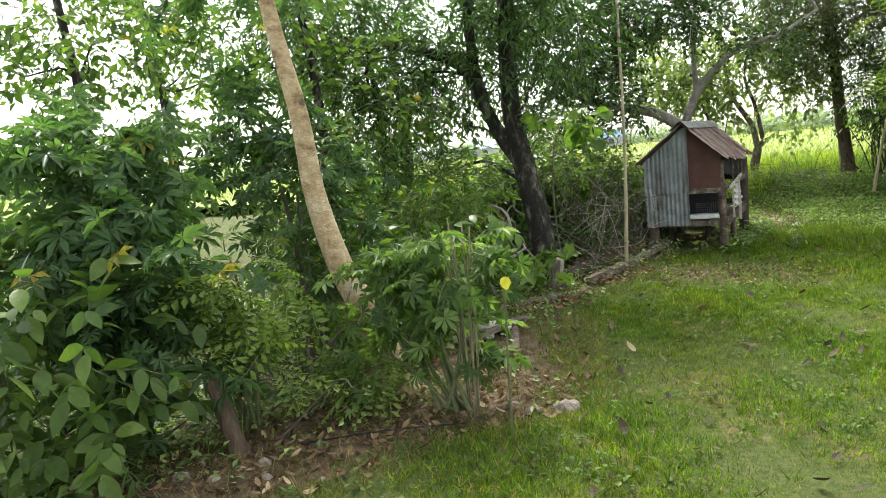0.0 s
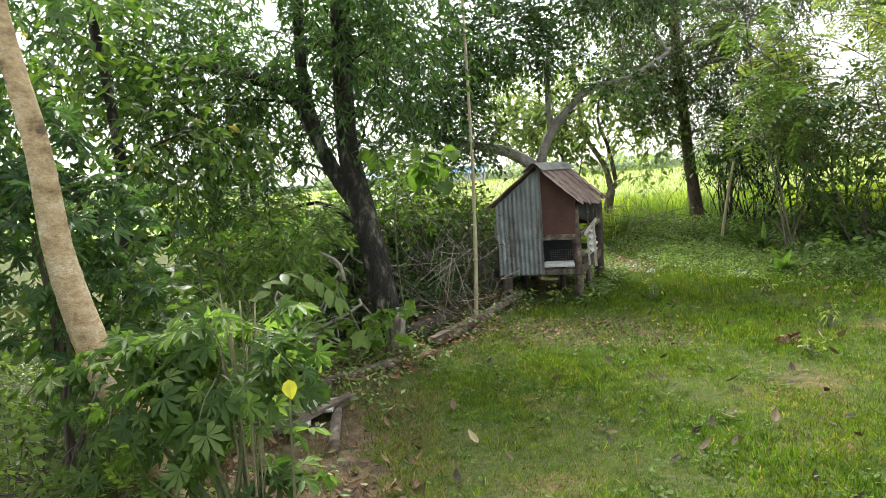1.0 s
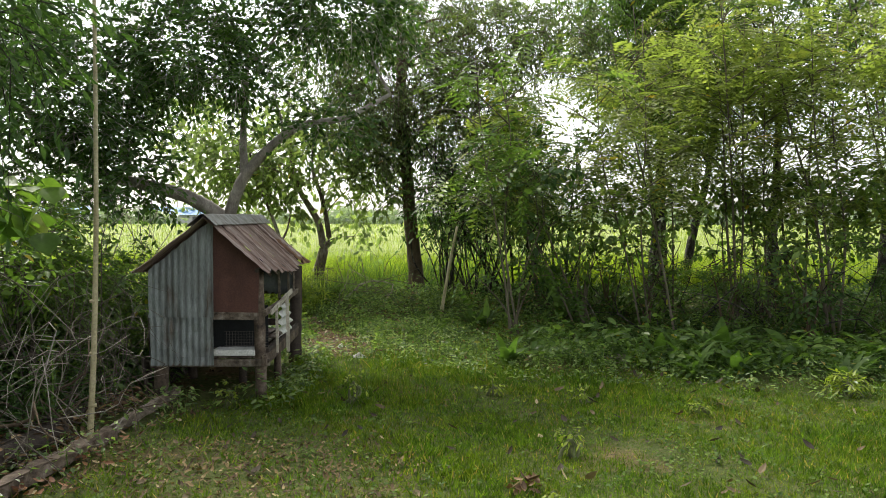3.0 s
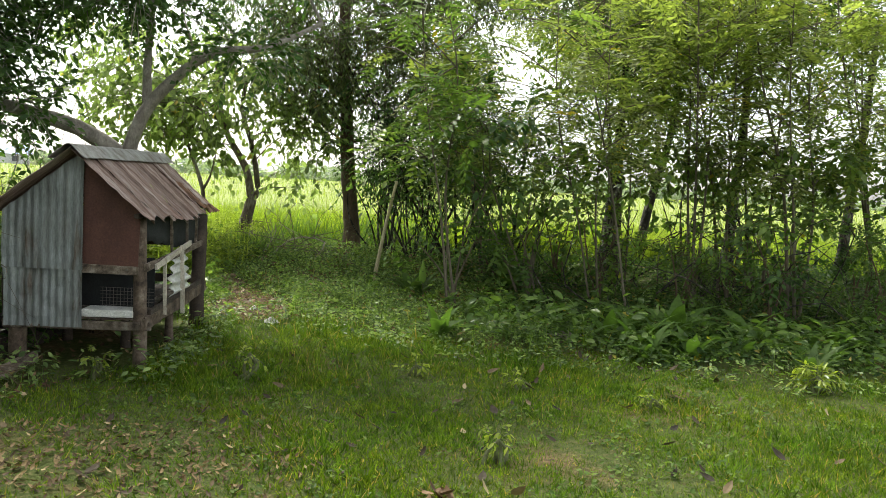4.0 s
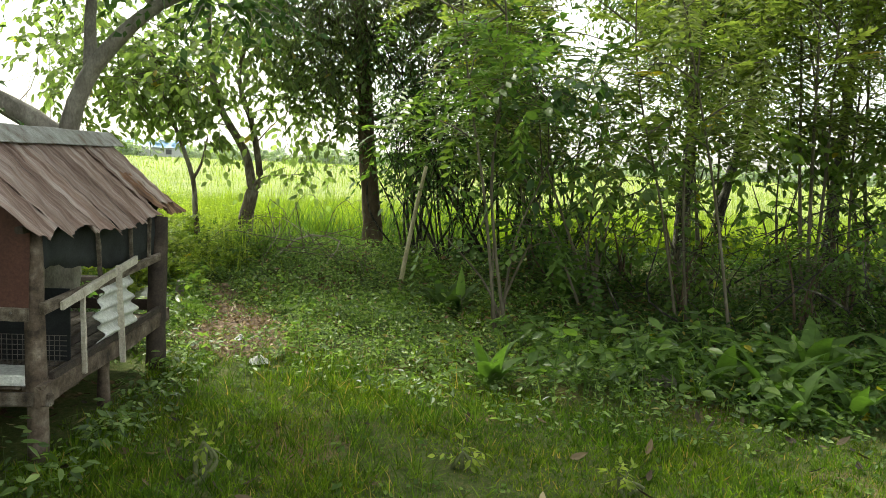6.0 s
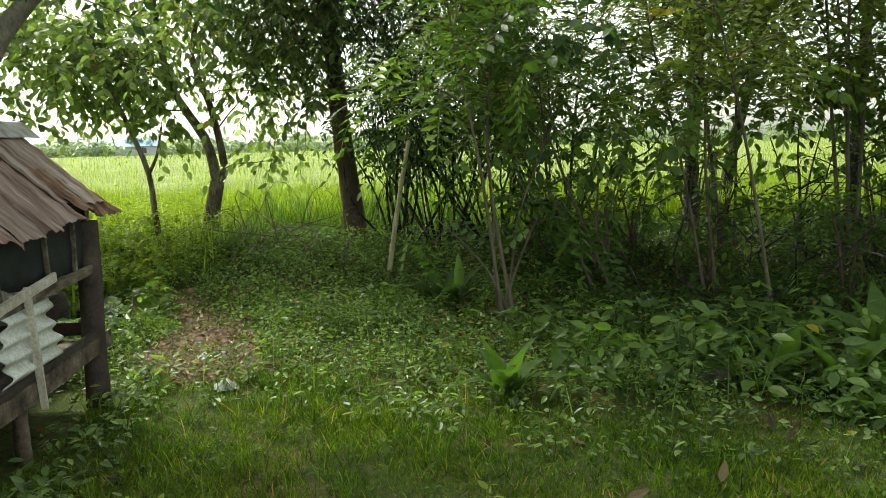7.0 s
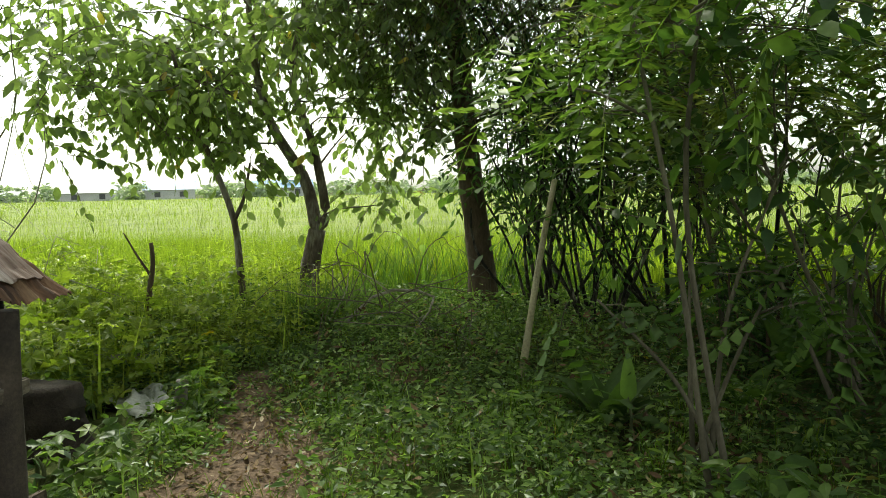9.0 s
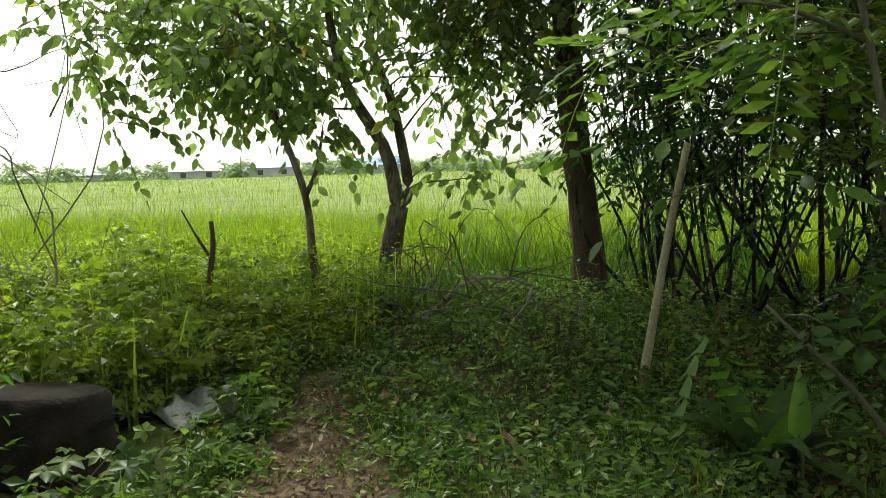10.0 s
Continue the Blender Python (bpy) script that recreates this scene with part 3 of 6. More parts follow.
def rice(count, x0, x1, y0, y1, size, width, segs=3):
    x, y = g.uniform(x0, x1, count), g.uniform(y0, y1, count)
    P = np.stack([x, y, height(x, y) - 0.02], 1)
    clump = 1 + 0.14 * np.sin(2.3 * x + 1.1 * np.sin(1.9 * y)) * np.sin(2.7 * y + x)
    return stand(blade(0.3, segs, width), P, size * clump * g.uniform(0.7, 1.15, count), 0.12, g)


tagged(part("rice_plants", join([rice(34000, -10, 9, 16.9, 19.0, 0.95, 0.013, 2), rice(50000, -14, 16, 18.6, 25, 0.88, 0.016, 1), rice(32000, -45, 45, 24, 50, 0.85, 0.03, 1), rice(40000, -130, 130, 50, 140, 0.85, 0.1, 1)]), RICE), "tall bright green rice in a wide field", "rice", kind="stuff")


def rice_floor():
    xs, ys = np.linspace(-260, 260, 80), np.linspace(20.5, 150, 90)
    X, Y = np.meshgrid(xs, ys)
    v = np.stack([X, Y, 0.38 + 0.04 * np.sin(X * 3.1) * np.sin(Y * 2.3)], -1).reshape(-1, 3)
    i, j = np.meshgrid(np.arange(79), np.arange(89))
    k = (j * 80 + i).ravel()
    return v, np.stack([k, k + 1, k + 81, k + 80], 1)


RICE_MASS = surface("rice_mass", [(0.3, (0.19, 0.24, 0.04)), (0.55, (0.27, 0.325, 0.055)), (0.8, (0.36, 0.40, 0.08))], 0.25, 9, 0.8, relief=0.8, dist=0.2)
tagged(part("rice_thicket", rice_floor(), RICE_MASS, smooth=True), "dense bright green leaves deep in the rice field", "rice", kind="stuff")

# ---- the coop ----
def coop():
    c = empty("chicken_coop", (0, 8, 0), label="small raised coop of rusty roof sheets and weathered wood on posts", category="coop")

    def at(x, y, z):
        return (x, y - 8.0, z)

    def post(x, y, top, r, mat, seed, lean=0.0, name="post"):
        z0 = float(height(x, y)) - 0.05
        part(name, branch([at(x, y, z0), at(x + lean * 0.5, y, (z0 + top) / 2), at(x + lean, y, top)], r * 1.05, r * 0.92, 8, 8, 0.1, seed), mat, c, smooth=True)

    post(-0.53, 8.06, 1.22, 0.072, WOOD_BROWN, 1)
    post(0.45, 8.06, 1.26, 0.056, WOOD_BROWN, 2, -0.02)
    post(0.46, 10.0, 1.2, 0.075, WOOD_DARK, 3, 0.02)
    post(-0.56, 10.0, 1.2, 0.06, WOOD_DARK, 4)
    post(0.43, 9.02, 0.36, 0.042, WOOD_BROWN, 5)
    post(0.10, 8.8, 0.36, 0.045, WOOD_DARK, 6)
    post(-0.53, 9.1, 0.36, 0.05, WOOD_DARK, 7)
    # floor frame and boards
    bar("beam", at(-0.62, 8.0, 0.365), at(0.55, 8.0, 0.37), 0.05, 0.07, WOOD_OLD, c, seed=1)
    bar("beam", at(-0.6, 10.05, 0.365), at(0.52, 10.05, 0.37), 0.05, 0.07, WOOD_DARK, c, seed=2)
    bar("beam", at(0.505, 7.93, 0.40), at(0.50, 10.16, 0.41), 0.035, 0.11, WOOD_BROWN, c, "split weathered edge board", 0.011, 3, 14)
    bar("beam", at(-0.58, 7.98, 0.36), at(-0.58, 10.12, 0.36), 0.05, 0.08, WOOD_DARK, c, seed=4)
    for i in range(9):
        x = -0.52 + i * 0.118
        bar("floor_board", at(x, 8.04, 0.415), at(x + 0.005, 10.05, 0.418), 0.104, 0.018, WOOD_OLD if i % 3 else WOOD_DARK, c, wear=0.002, seed=10 + i)
    bar("tray_board", at(-0.02, 8.13, 0.462), at(0.41, 8.12, 0.466), 0.22, 0.06, WHITE_SHEET, c, "thick pale board lying on the floor", seed=20)
    # solid dark sheet stands for mesh and for the shade inside the coop
    part("dark_backing", box_at(at(-0.07, 8.52, 0.66), (1.0, 0.012, 0.44)), NET, c, "near-black sheet for netting and the dark inside")
    for i, z in enumerate((0.49,)):
        bar("back_slat", at(-0.57, 10.06, z), at(0.47, 10.06, z + 0.01), 0.02, 0.085, WOOD_DARK, c, seed=90 + i)
    # front: two grey wavy sheets, a rusty plate, a strip over the opening
    part("wall_sheet", corrugated(at(-0.60, 7.968, 0.35), (0.61, 0, 0), (0, 0, 1), 10, lambda u: (0.0, 0.50), amp=0.0055, seed=1, worn=0.4), ZINC_BLUE, c, "grey corrugated sheet")
    part("wall_sheet", corrugated(at(-0.605, 7.938, 0.825), (0.625, 0, 0), (0, 0, 1), 10, lambda u: (0.0, 0.46 + 0.49 * u), amp=0.0055, seed=2, worn=0.8), ZINC_BLUE, c, "grey corrugated sheet cut to the gable")
    bm = bmesh.new()
    q = [bm.verts.new(at(x, 7.985, z)) for x, z in ((0.0, 0.86), (0.44, 0.86), (0.455, 1.33), (0.01, 1.74))]
    bm.faces.new(q)
    bmesh.ops.subdivide_edges(bm, edges=bm.edges, cuts=5, use_grid_fill=True)
    gg = random.Random(3)
    for v in bm.verts:
        v.co.y += gg.uniform(-0.003, 0.003)
    ex = bmesh.ops.extrude_face_region(bm, geom=bm.faces[:])
    bmesh.ops.translate(bm, vec=(0, 0.004, 0), verts=[e for e in ex["geom"] if isinstance(e, bmesh.types.BMVert)])
    bmesh.ops.recalc_face_normals(bm, faces=bm.faces)
    part("gable_plate", bm, RUST_PANEL, c, "flat red-brown rusted plate")
    bar("strip", at(0.0, 7.972, 0.838), at(0.45, 7.968, 0.832), 0.012, 0.07, WOOD_OLD, c, seed=30)
    for x in (0.08, 0.36):
        bm = bmesh.new()
        bmesh.ops.create_icosphere(bm, subdivisions=1, radius=0.008, matrix=Matrix.Translation(at(x, 7.962, 0.84)))
        part("nail", bm, WIRE, c)
    # opening wire
    wires = [tube([at(0.02 + 0.03 * i, 8.42, 0.44), at(0.02 + 0.03 * i, 8.42, 0.62)], 0.0025, 4) for i in range(14)]
    wires += [tube([at(0.0, 8.42, 0.44 + 0.03 * i), at(0.45, 8.42, 0.44 + 0.03 * i)], 0.0025, 4) for i in range(7)]
    part("wire_grid", join(wires), WIRE, c)
    # left and back walls
    part("wall_sheet", corrugated(at(-0.63, 10.08, 0.42), (0, -2.06, 0), (0, 0, 1), 26, lambda u: (0.46 if u < 0.5 else 0.0, 0.83), per=6, rows=3, seed=3), ZINC, c)
    # added boards: close this side so the ground under the floor stays dark
    for i in range(4):
        bar("skirt_board", at(-0.67 - 0.01 * i, 8.02, 0.06 + 0.1 * i), at(-0.66, 10.02, 0.055 + 0.1 * i), 0.02, 0.098, WOOD_DARK, c, wear=0.004, seed=120 + i)
    part("back_net", box_at(at(-0.06, 10.07, 1.1), (1.02, 0.012, 0.42)), NET, c, "dark netting")
    bar("rail", at(-0.56, 10.07, 0.87), at(0.48, 10.07, 0.88), 0.03, 0.05, WOOD_DARK, c, seed=33)
    # open side: rails, uprights, netting under the eave
    bar("rail", at(0.495, 8.02, 0.855), at(0.50, 10.1, 0.90), 0.035, 0.06, WOOD_OLD, c, seed=34)
    bar("rail", at(0.535, 8.16, 0.845), at(0.535, 9.35, 0.955), 0.022, 0.05, WOOD_PALE, c, "pale split rail", 0.004, 35)
    bar("rail", at(0.505, 8.1, 0.47), at(0.50, 10.0, 0.49), 0.03, 0.045, WOOD_DARK, c, seed=36)
    bar("upright", at(0.535, 8.46, 0.39), at(0.535, 8.44, 0.89), 0.03, 0.02, WOOD_PALE, c, seed=37)
    bar("upright", at(0.545, 9.06, 0.30), at(0.545, 8.98, 0.96), 0.035, 0.022, WOOD_PALE, c, seed=38)
    for i, y in enumerate((8.8, 9.35, 9.72)):
        bar("upright", at(0.50, y, 0.90), at(0.50, y - 0.05 + 0.03 * i, 1.24), 0.024, 0.018, WOOD_OLD, c, seed=40 + i)
    bm = bmesh.new()
    gn = random.Random(14)
    rows = []
    for j in range(27):
        y = 8.09 + j * 0.073
        low = 1.07 - 0.15 * min(1, j / 15) + gn.uniform(-0.015, 0.015)
        rows.append([bm.verts.new(at(0.472 + 0.012 * math.sin(0.9 * j + 2 * k) * k / 4, y, low + (1.265 - low) * (1 - k / 4))) for k in range(5)])
    for a, b in zip(rows, rows[1:]):
        for k in range(4):
            bm.faces.new((a[k], a[k + 1], b[k + 1], b[k]))
    ex = bmesh.ops.extrude_face_region(bm, geom=bm.faces[:])
    bmesh.ops.translate(bm, vec=(-0.004, 0, 0), verts=[e for e in ex["geom"] if isinstance(e, bmesh.types.BMVert)])
    bmesh.ops.recalc_face_normals(bm, faces=bm.faces)
    part("side_net", bm, NET, c, "sagging dark netting under the eave", smooth=True)
    part("sheet_piece", corrugated(at(0.512, 8.74, 0.50), (0, 0, 0.36), (0, 0.62, -0.02), 4, lambda u: (0.05 * math.sin(9 * u), 0.60 + 0.03 * math.sin(7 * u)), amp=0.022, thick=0.006, rows=5, seed=5), WHITE_SHEET, c, "white wavy sheet scrap", smooth=True)
    # roof: two wide rusty sheets on the right slope, a ragged scrap at the far corner, two sheets on the left, a grey ridge cap
    slope = Vector((0.615, 0.075, -0.575))
    for i, (y0, y1, lift, full) in enumerate(((7.75, 8.06, 0.0, 0.80), (8.02, 8.47, 0.016, 0.84), (8.44, 8.80, 0.0, 0.86), (8.76, 9.16, 0.014, 0.88), (9.12, 9.62, 0.002, 0.85), (9.55, 10.16, 0.02, 0.74))):
        part("roof_sheet", corrugated(at(-0.02, y0, 1.80 + lift), (0, y1 - y0, 0), slope, round((y1 - y0) / 0.076),
             lambda u, f=full, i=i: (0.0, f + 0.03 * math.sin(5 * u + 2 * i)), amp=0.006, ragged=0.006, rows=12, seed=6 + i, worn=0.85), RUST_ROOF, c, "rusted corrugated roof sheet")
    part("roof_scrap", corrugated(at(0.27, 9.72, 1.545), (0, 0.50, -0.02), Vector((0.615, 0.06, -0.56)), 7, lambda u: (0.03 * math.sin(4 * u), 0.40 + 0.06 * u), amp=0.011, ragged=0.02, rows=8, seed=21), RUST_SCRAP, c, "ragged rust-brown corrugated scrap")
    slope = Vector((-0.68, 0, -0.55))
    for i, (y0, y1) in enumerate(((7.74, 9.1), (9.02, 10.34))):
        part("roof_sheet", corrugated(at(-0.02, y1, 1.80 + 0.01 * i), (0, y0 - y1, 0), slope, round((y1 - y0) / 0.076), lambda u: (0.0, 0.86), ragged=0.01, rows=4, seed=10 + i), RUST_ROOF, c, "rusted corrugated roof sheet")
    bm = bmesh.new()
    gg = random.Random(9)
    rows = []
    for j in range(15):
        y = 7.71 + j * 2.64 / 14
        rows.append([bm.verts.new(at(x - 0.02, y, z + gg.uniform(-0.003, 0.003))) for x, z in ((-0.15, 1.715), (-0.02, 1.825), (0.0, 1.832), (0.02, 1.825), (0.125, 1.728))])
    for a, b in zip(rows, rows[1:]):
        for k in range(4):
            bm.faces.new((a[k], a[k + 1], b[k + 1], b[k]))
    ex = bmesh.ops.extrude_face_region(bm, geom=bm.faces[:])
    bmesh.ops.translate(bm, vec=(0, 0, -0.005), verts=[e for e in ex["geom"] if isinstance(e, bmesh.types.BMVert)])
    bmesh.ops.recalc_face_normals(bm, faces=bm.faces)
    part("ridge_cap", bm, ZINC, c, "grey zinc ridge cap")
    bar("rafter", at(0.45, 8.03, 1.30), at(-0.02, 8.03, 1.73), 0.04, 0.05, WOOD_DARK, c, seed=50)
    bar("rafter", at(-0.58, 8.03, 1.27), at(-0.02, 8.03, 1.73), 0.04, 0.05, WOOD_DARK, c, seed=51)
    bar("rafter", at(0.45, 10.03, 1.30), at(-0.02, 10.03, 1.73), 0.04, 0.05, WOOD_DARK, c, seed=52)
    bar("rafter", at(-0.58, 10.03, 1.27), at(-0.02, 10.03, 1.73), 0.04, 0.05, WOOD_DARK, c, seed=53)
    bar("purlin", at(0.46, 7.85, 1.285), at(0.46, 10.2, 1.285), 0.04, 0.04, WOOD_DARK, c, seed=54)
    return c


def box_at(p, size):
    bm = box_bm(*size, bevel=0.002)
    bm.transform(Matrix.Translation(p))
    return bm


coop()

# ---- the big trees ----
OVATE, LANCE, FROND, PALM = ovate(), ovate(0.24, 0.2), frond(6, 0.34, 0.10, 0.3), palmate()
SPRAY = frond(6, 0.30, 0.105, 0.2)
SMALL, NARROW = kite(0.5), kite(0.26)


def blob_list(*rows):
    return [((x, y, z), (a, b, c)) for x, y, z, a, b, c in rows]


# pale leaning trunk close to the path
leaning = tree("leaning_tree", (-0.75, 1.15), [], blob_list((-1.2, 0.6, 4.6, 1.2, 1.0, 0.5), (-2.0, 0.8, 3.6, 0.7, 0.8, 0.4)),
     PALM, LEAF_COOL, BARK_RING, 110, 8, 0.20, 21, "leaning tree with smooth pale tan bark beside shrubs", droop=0.4, reach=0.6, limb=0.02, fork=(-0.98, 0.04, 3.6))
way = smooth_path([(0.02, 0, 0), (-0.21, 0, 0.55), (-0.43, 0, 0.95), (-0.6, 0, 1.5), (-0.67, 0.0, 2.1), (-0.85, 0, 2.95), (-1.1, 0.1, 4.4)], 150)
gl = np.random.default_rng(29)
girth = np.linspace(0.115, 0.045, 150) * (1 + 0.035 * np.abs(np.sin(np.arange(150) * 0.62)) * gl.uniform(0.2, 1.2, 150))
girth[:4] *= (1.15, 1.1, 1.06, 1.03)
part("trunk", tube(way, girth, 14, 0.018, 29), BARK_RING, leaning, smooth=True)

# dark trunk between brush and shrubs
tree("dark_tree", (-1.25, 5.55), [([(0, 0, 0), (-0.06, 0, 0.55), (-0.125, 0, 1.07), (-0.25, 0, 1.65), (-0.33, 0, 2.1), (-0.34, 0, 2.7), (-0.3, 0, 3.6), (-0.3, 0.2, 5)], 0.16, 0.09),
                                  ([(-0.22, 0, 1.5), (-0.5, 0, 1.9), (-0.72, 0, 2.4), (-0.85, 0.05, 3.2), (-0.8, 0.1, 4.4)], 0.10, 0.05),
                                  ([(-0.72, 0, 2.4), (-1.0, 0, 2.85), (-1.9, 0.1, 3.2), (-3.0, 0.4, 3.5)], 0.10, 0.04)],
     blob_list((-2.2, 0, 3.0, 1.5, 1.2, 0.8), (-0.2, 0, 4.4, 1.8, 1.6, 0.9), (0.4, -0.2, 3.2, 0.8, 0.8, 0.6), (-3.4, 0.5, 3.9, 1.6, 1.4, 1.0), (-1.0, 0.3, 2.9, 0.9, 0.9, 0.6), (-2.9, 0.6, 1.9, 1.0, 0.9, 0.6), (-0.45, -0.35, 2.7, 0.55, 0.3, 0.5), (-0.4, -0.4, 3.4, 0.9, 0.4, 0.6), (0.2, -0.2, 2.5, 0.4, 0.3, 0.4), (-1.1, -0.2, 2.1, 0.5, 0.4, 0.4), (-1.9, 0.6, 1.5, 0.8, 0.7, 0.6)),
     NARROW, LEAF_DARK, BARK_DARK, 1650, 12, 0.13, 22, "dark-barked tree leaning over a heap of dry brush", droop=0.5, reach=0.6, limb=0.035, fork=(-0.4, 0, 2.9))

# spreading tree behind the coop
tree("spreading_tree", (-0.6, 10.75), [([(0, 0, 0), (0.02, 0, 1.0), (0.06, 0, 1.85)], 0.17, 0.14),
                                        ([(0.05, 0, 1.8), (-0.4, -0.1, 2.1), (-0.9, -0.2, 2.25), (-1.7, -0.2, 2.5), (-2.6, 0, 3.3)], 0.105, 0.05),
                                        ([(0.06, 0, 1.8), (0.25, -0.05, 2.3), (0.6, -0.1, 2.72), (1.05, -0.1, 3.05), (1.6, 0, 3.15), (2.2, 0.2, 3.5)], 0.085, 0.025),
                                        ([(0.3, -0.05, 2.4), (0.25, 0.1, 3.0), (0.3, 0.2, 4.0)], 0.06, 0.03)],
     blob_list((-1.9, -0.4, 3.4, 1.5, 1.1, 0.9), (-2.2, -0.2, 2.3, 1.2, 0.9, 0.5), (-0.4, 0, 4.0, 1.4, 1.2, 0.8), (1.6, 0.3, 4.6, 1.4, 1.2, 0.6), (-3.2, 0.3, 4.4, 1.4, 1.2, 0.9), (-1.2, -0.6, 2.9, 0.8, 0.7, 0.4), (-0.9, -0.7, 2.3, 0.6, 0.5, 0.4), (0.5, -0.5, 3.5, 0.6, 0.5, 0.35), (1.5, -0.5, 3.0, 0.6, 0.4, 0.3), (-1.0, 0, 5.4, 1.8, 1.3, 0.7), (0.9, 0.2, 5.5, 1.5, 1.2, 0.7)),
     SMALL, LEAF_DARK, BARK_GREY, 3700, 11, 0.10, 23, "spreading grey-barked tree with dense dark green crown behind the coop", droop=0.25, reach=0.55, limb=0.022)

# the straight brown trunk on the bank
bank = tree("bank_tree", (1.90, 15.75), [([(0, 0, 0), (-0.05, 0, 0.8), (-0.14, 0, 1.6), (-0.2, 0, 2.5), (-0.3, 0, 3.5), (-0.3, 0, 5.2)], 0.15, 0.09)],
     blob_list((-0.2, -0.2, 4.4, 1.8, 1.5, 1.0), (-1.0, -0.5, 3.6, 1.1, 1.0, 0.6), (1.1, -0.3, 3.9, 1.2, 1.1, 0.8), (0.2, 0.2, 5.8, 1.7, 1.5, 1.0), (-1.7, -0.7, 4.6, 1.2, 1.0, 0.9), (1.5, -0.8, 4.9, 1.2, 1.0, 0.9), (2.6, -0.6, 5.0, 1.2, 1.0, 0.8), (-0.3, -0.2, 3.4, 0.7, 0.6, 0.4), (0.7, -0.6, 3.4, 0.9, 0.7, 0.6), (1.3, -0.4, 2.9, 0.7, 0.6, 0.6), (1.8, -0.5, 3.4, 0.8, 0.6, 0.6), (-0.9, -0.3, 3.1, 0.8, 0.6, 0.55), (0.7, -0.2, 2.5, 0.5, 0.5, 0.4), (-0.6, -0.2, 2.5, 0.5, 0.4, 0.35), (-1.0, -0.2, 2.3, 0.4, 0.4, 0.3), (0.4, -0.3, 3.0, 0.6, 0.4, 0.4), (0.5, 0.2, 2.2, 0.4, 0.4, 0.4), (-0.8, 0.0, 2.8, 0.6, 0.4, 0.35)),
     NARROW, LEAF_GREYED, BARK_BROWN, 3000, 10, 0.125, 24, "straight brown-barked tree on the low bank", droop=0.6, reach=0.7, limb=0.03, fork=(-0.3, 0, 3.3))
gb = np.random.default_rng(240)
bare = []
for k in range(46):
    a = np.array([gb.normal(0.1, 0.5), gb.normal(-0.7, 0.3), gb.normal(4.2, 0.35)])
    d = np.array([gb.normal(0, 0.5), gb.normal(-0.1, 0.3), gb.normal(0, 0.3)])
    bare.append(branch([a, a + d * 0.5 + gb.normal(0, 0.08, 3), a + d + (0, 0, -0.12)], 0.008, 0.003, 7, 4, 0.1, k))
tagged(part("bare_twigs", join(bare), TWIG_PALE, bank, "pale leafless twigs"), kind="stuff")

# forked tree and sapling at the field's edge
tree("forked_tree", (-0.05, 15.8), [([(0, 0, 0), (0.02, 0, 0.5), (0.12, 0, 0.95)], 0.12, 0.095),
                                   ([(0.12, 0, 0.9), (0.0, 0, 1.5), (-0.35, 0, 2.1), (-0.5, 0, 2.7), (-0.6, 0.1, 3.6)], 0.075, 0.03),
                                   ([(0.12, 0, 0.95), (0.22, 0, 1.15), (0.1, 0, 1.9), (-0.1, 0, 2.6), (0.1, 0, 3.5)], 0.06, 0.03)],
     blob_list((-0.7, -0.2, 2.6, 0.9, 0.8, 0.6), (-1.4, -0.3, 2.4, 0.8, 0.7, 0.6), (0.6, 0.0, 2.2, 0.7, 0.7, 0.55), (0.8, 0.1, 1.35, 0.6, 0.5, 0.25), (-0.2, 0, 3.4, 1.3, 1.1, 0.7), (-1.8, 0, 3.3, 1.1, 1.0, 0.7), (-1.85, -1.7, 2.5, 0.3, 0.4, 0.5), (-2.1, -1.2, 3.4, 0.8, 0.8, 0.4), (1.2, -0.3, 2.8, 0.7, 0.7, 0.5), (1.3, -0.6, 1.9, 0.35, 0.4, 0.3), (0.3, -0.9, 2.9, 0.8, 0.6, 0.4), (1.0, -0.2, 3.1, 0.9, 0.7, 0.6), (0.95, 0.1, 2.4, 0.6, 0.6, 0.35), (-1.9, -1.6, 1.9, 0.25, 0.3, 0.4), (-1.4, -1.5, 2.4, 0.5, 0.4, 0.3), (-0.6, -1.2, 2.6, 0.6, 0.4, 0.35), (-2.4, -1.2, 2.7, 0.5, 0.5, 0.4)),
     OVATE, LEAF_SAGE, BARK_MOTTLED, 690, 8, 0.13, 25, "forked tree with mottled bark and broad green leaves", droop=0.5, reach=0.6, limb=0.012, fork=(-0.3, 0, 2.2))
tree("sapling", (-0.58, 15.3), [([(0, 0, 0), (-0.06, 0, 0.6), (-0.1, 0, 1.1), (-0.3, 0, 1.7), (-0.5, 0, 2.2), (-0.7, 0, 2.9)], 0.045, 0.02),
                                ([(-0.1, 0, 1.1), (0.02, 0, 1.35), (0.1, 0, 1.7)], 0.025, 0.012)],
     blob_list((-0.6, 0, 2.3, 0.6, 0.5, 0.5), (-1.1, 0, 2.6, 0.7, 0.6, 0.5), (0.1, 0, 1.8, 0.3, 0.3, 0.25)),
     OVATE, LEAF_SAGE, BARK_MOTTLED, 170, 8, 0.13, 26, "young slim tree at the edge of the rice field", category="tree", droop=0.6, reach=0.5, limb=0.015)


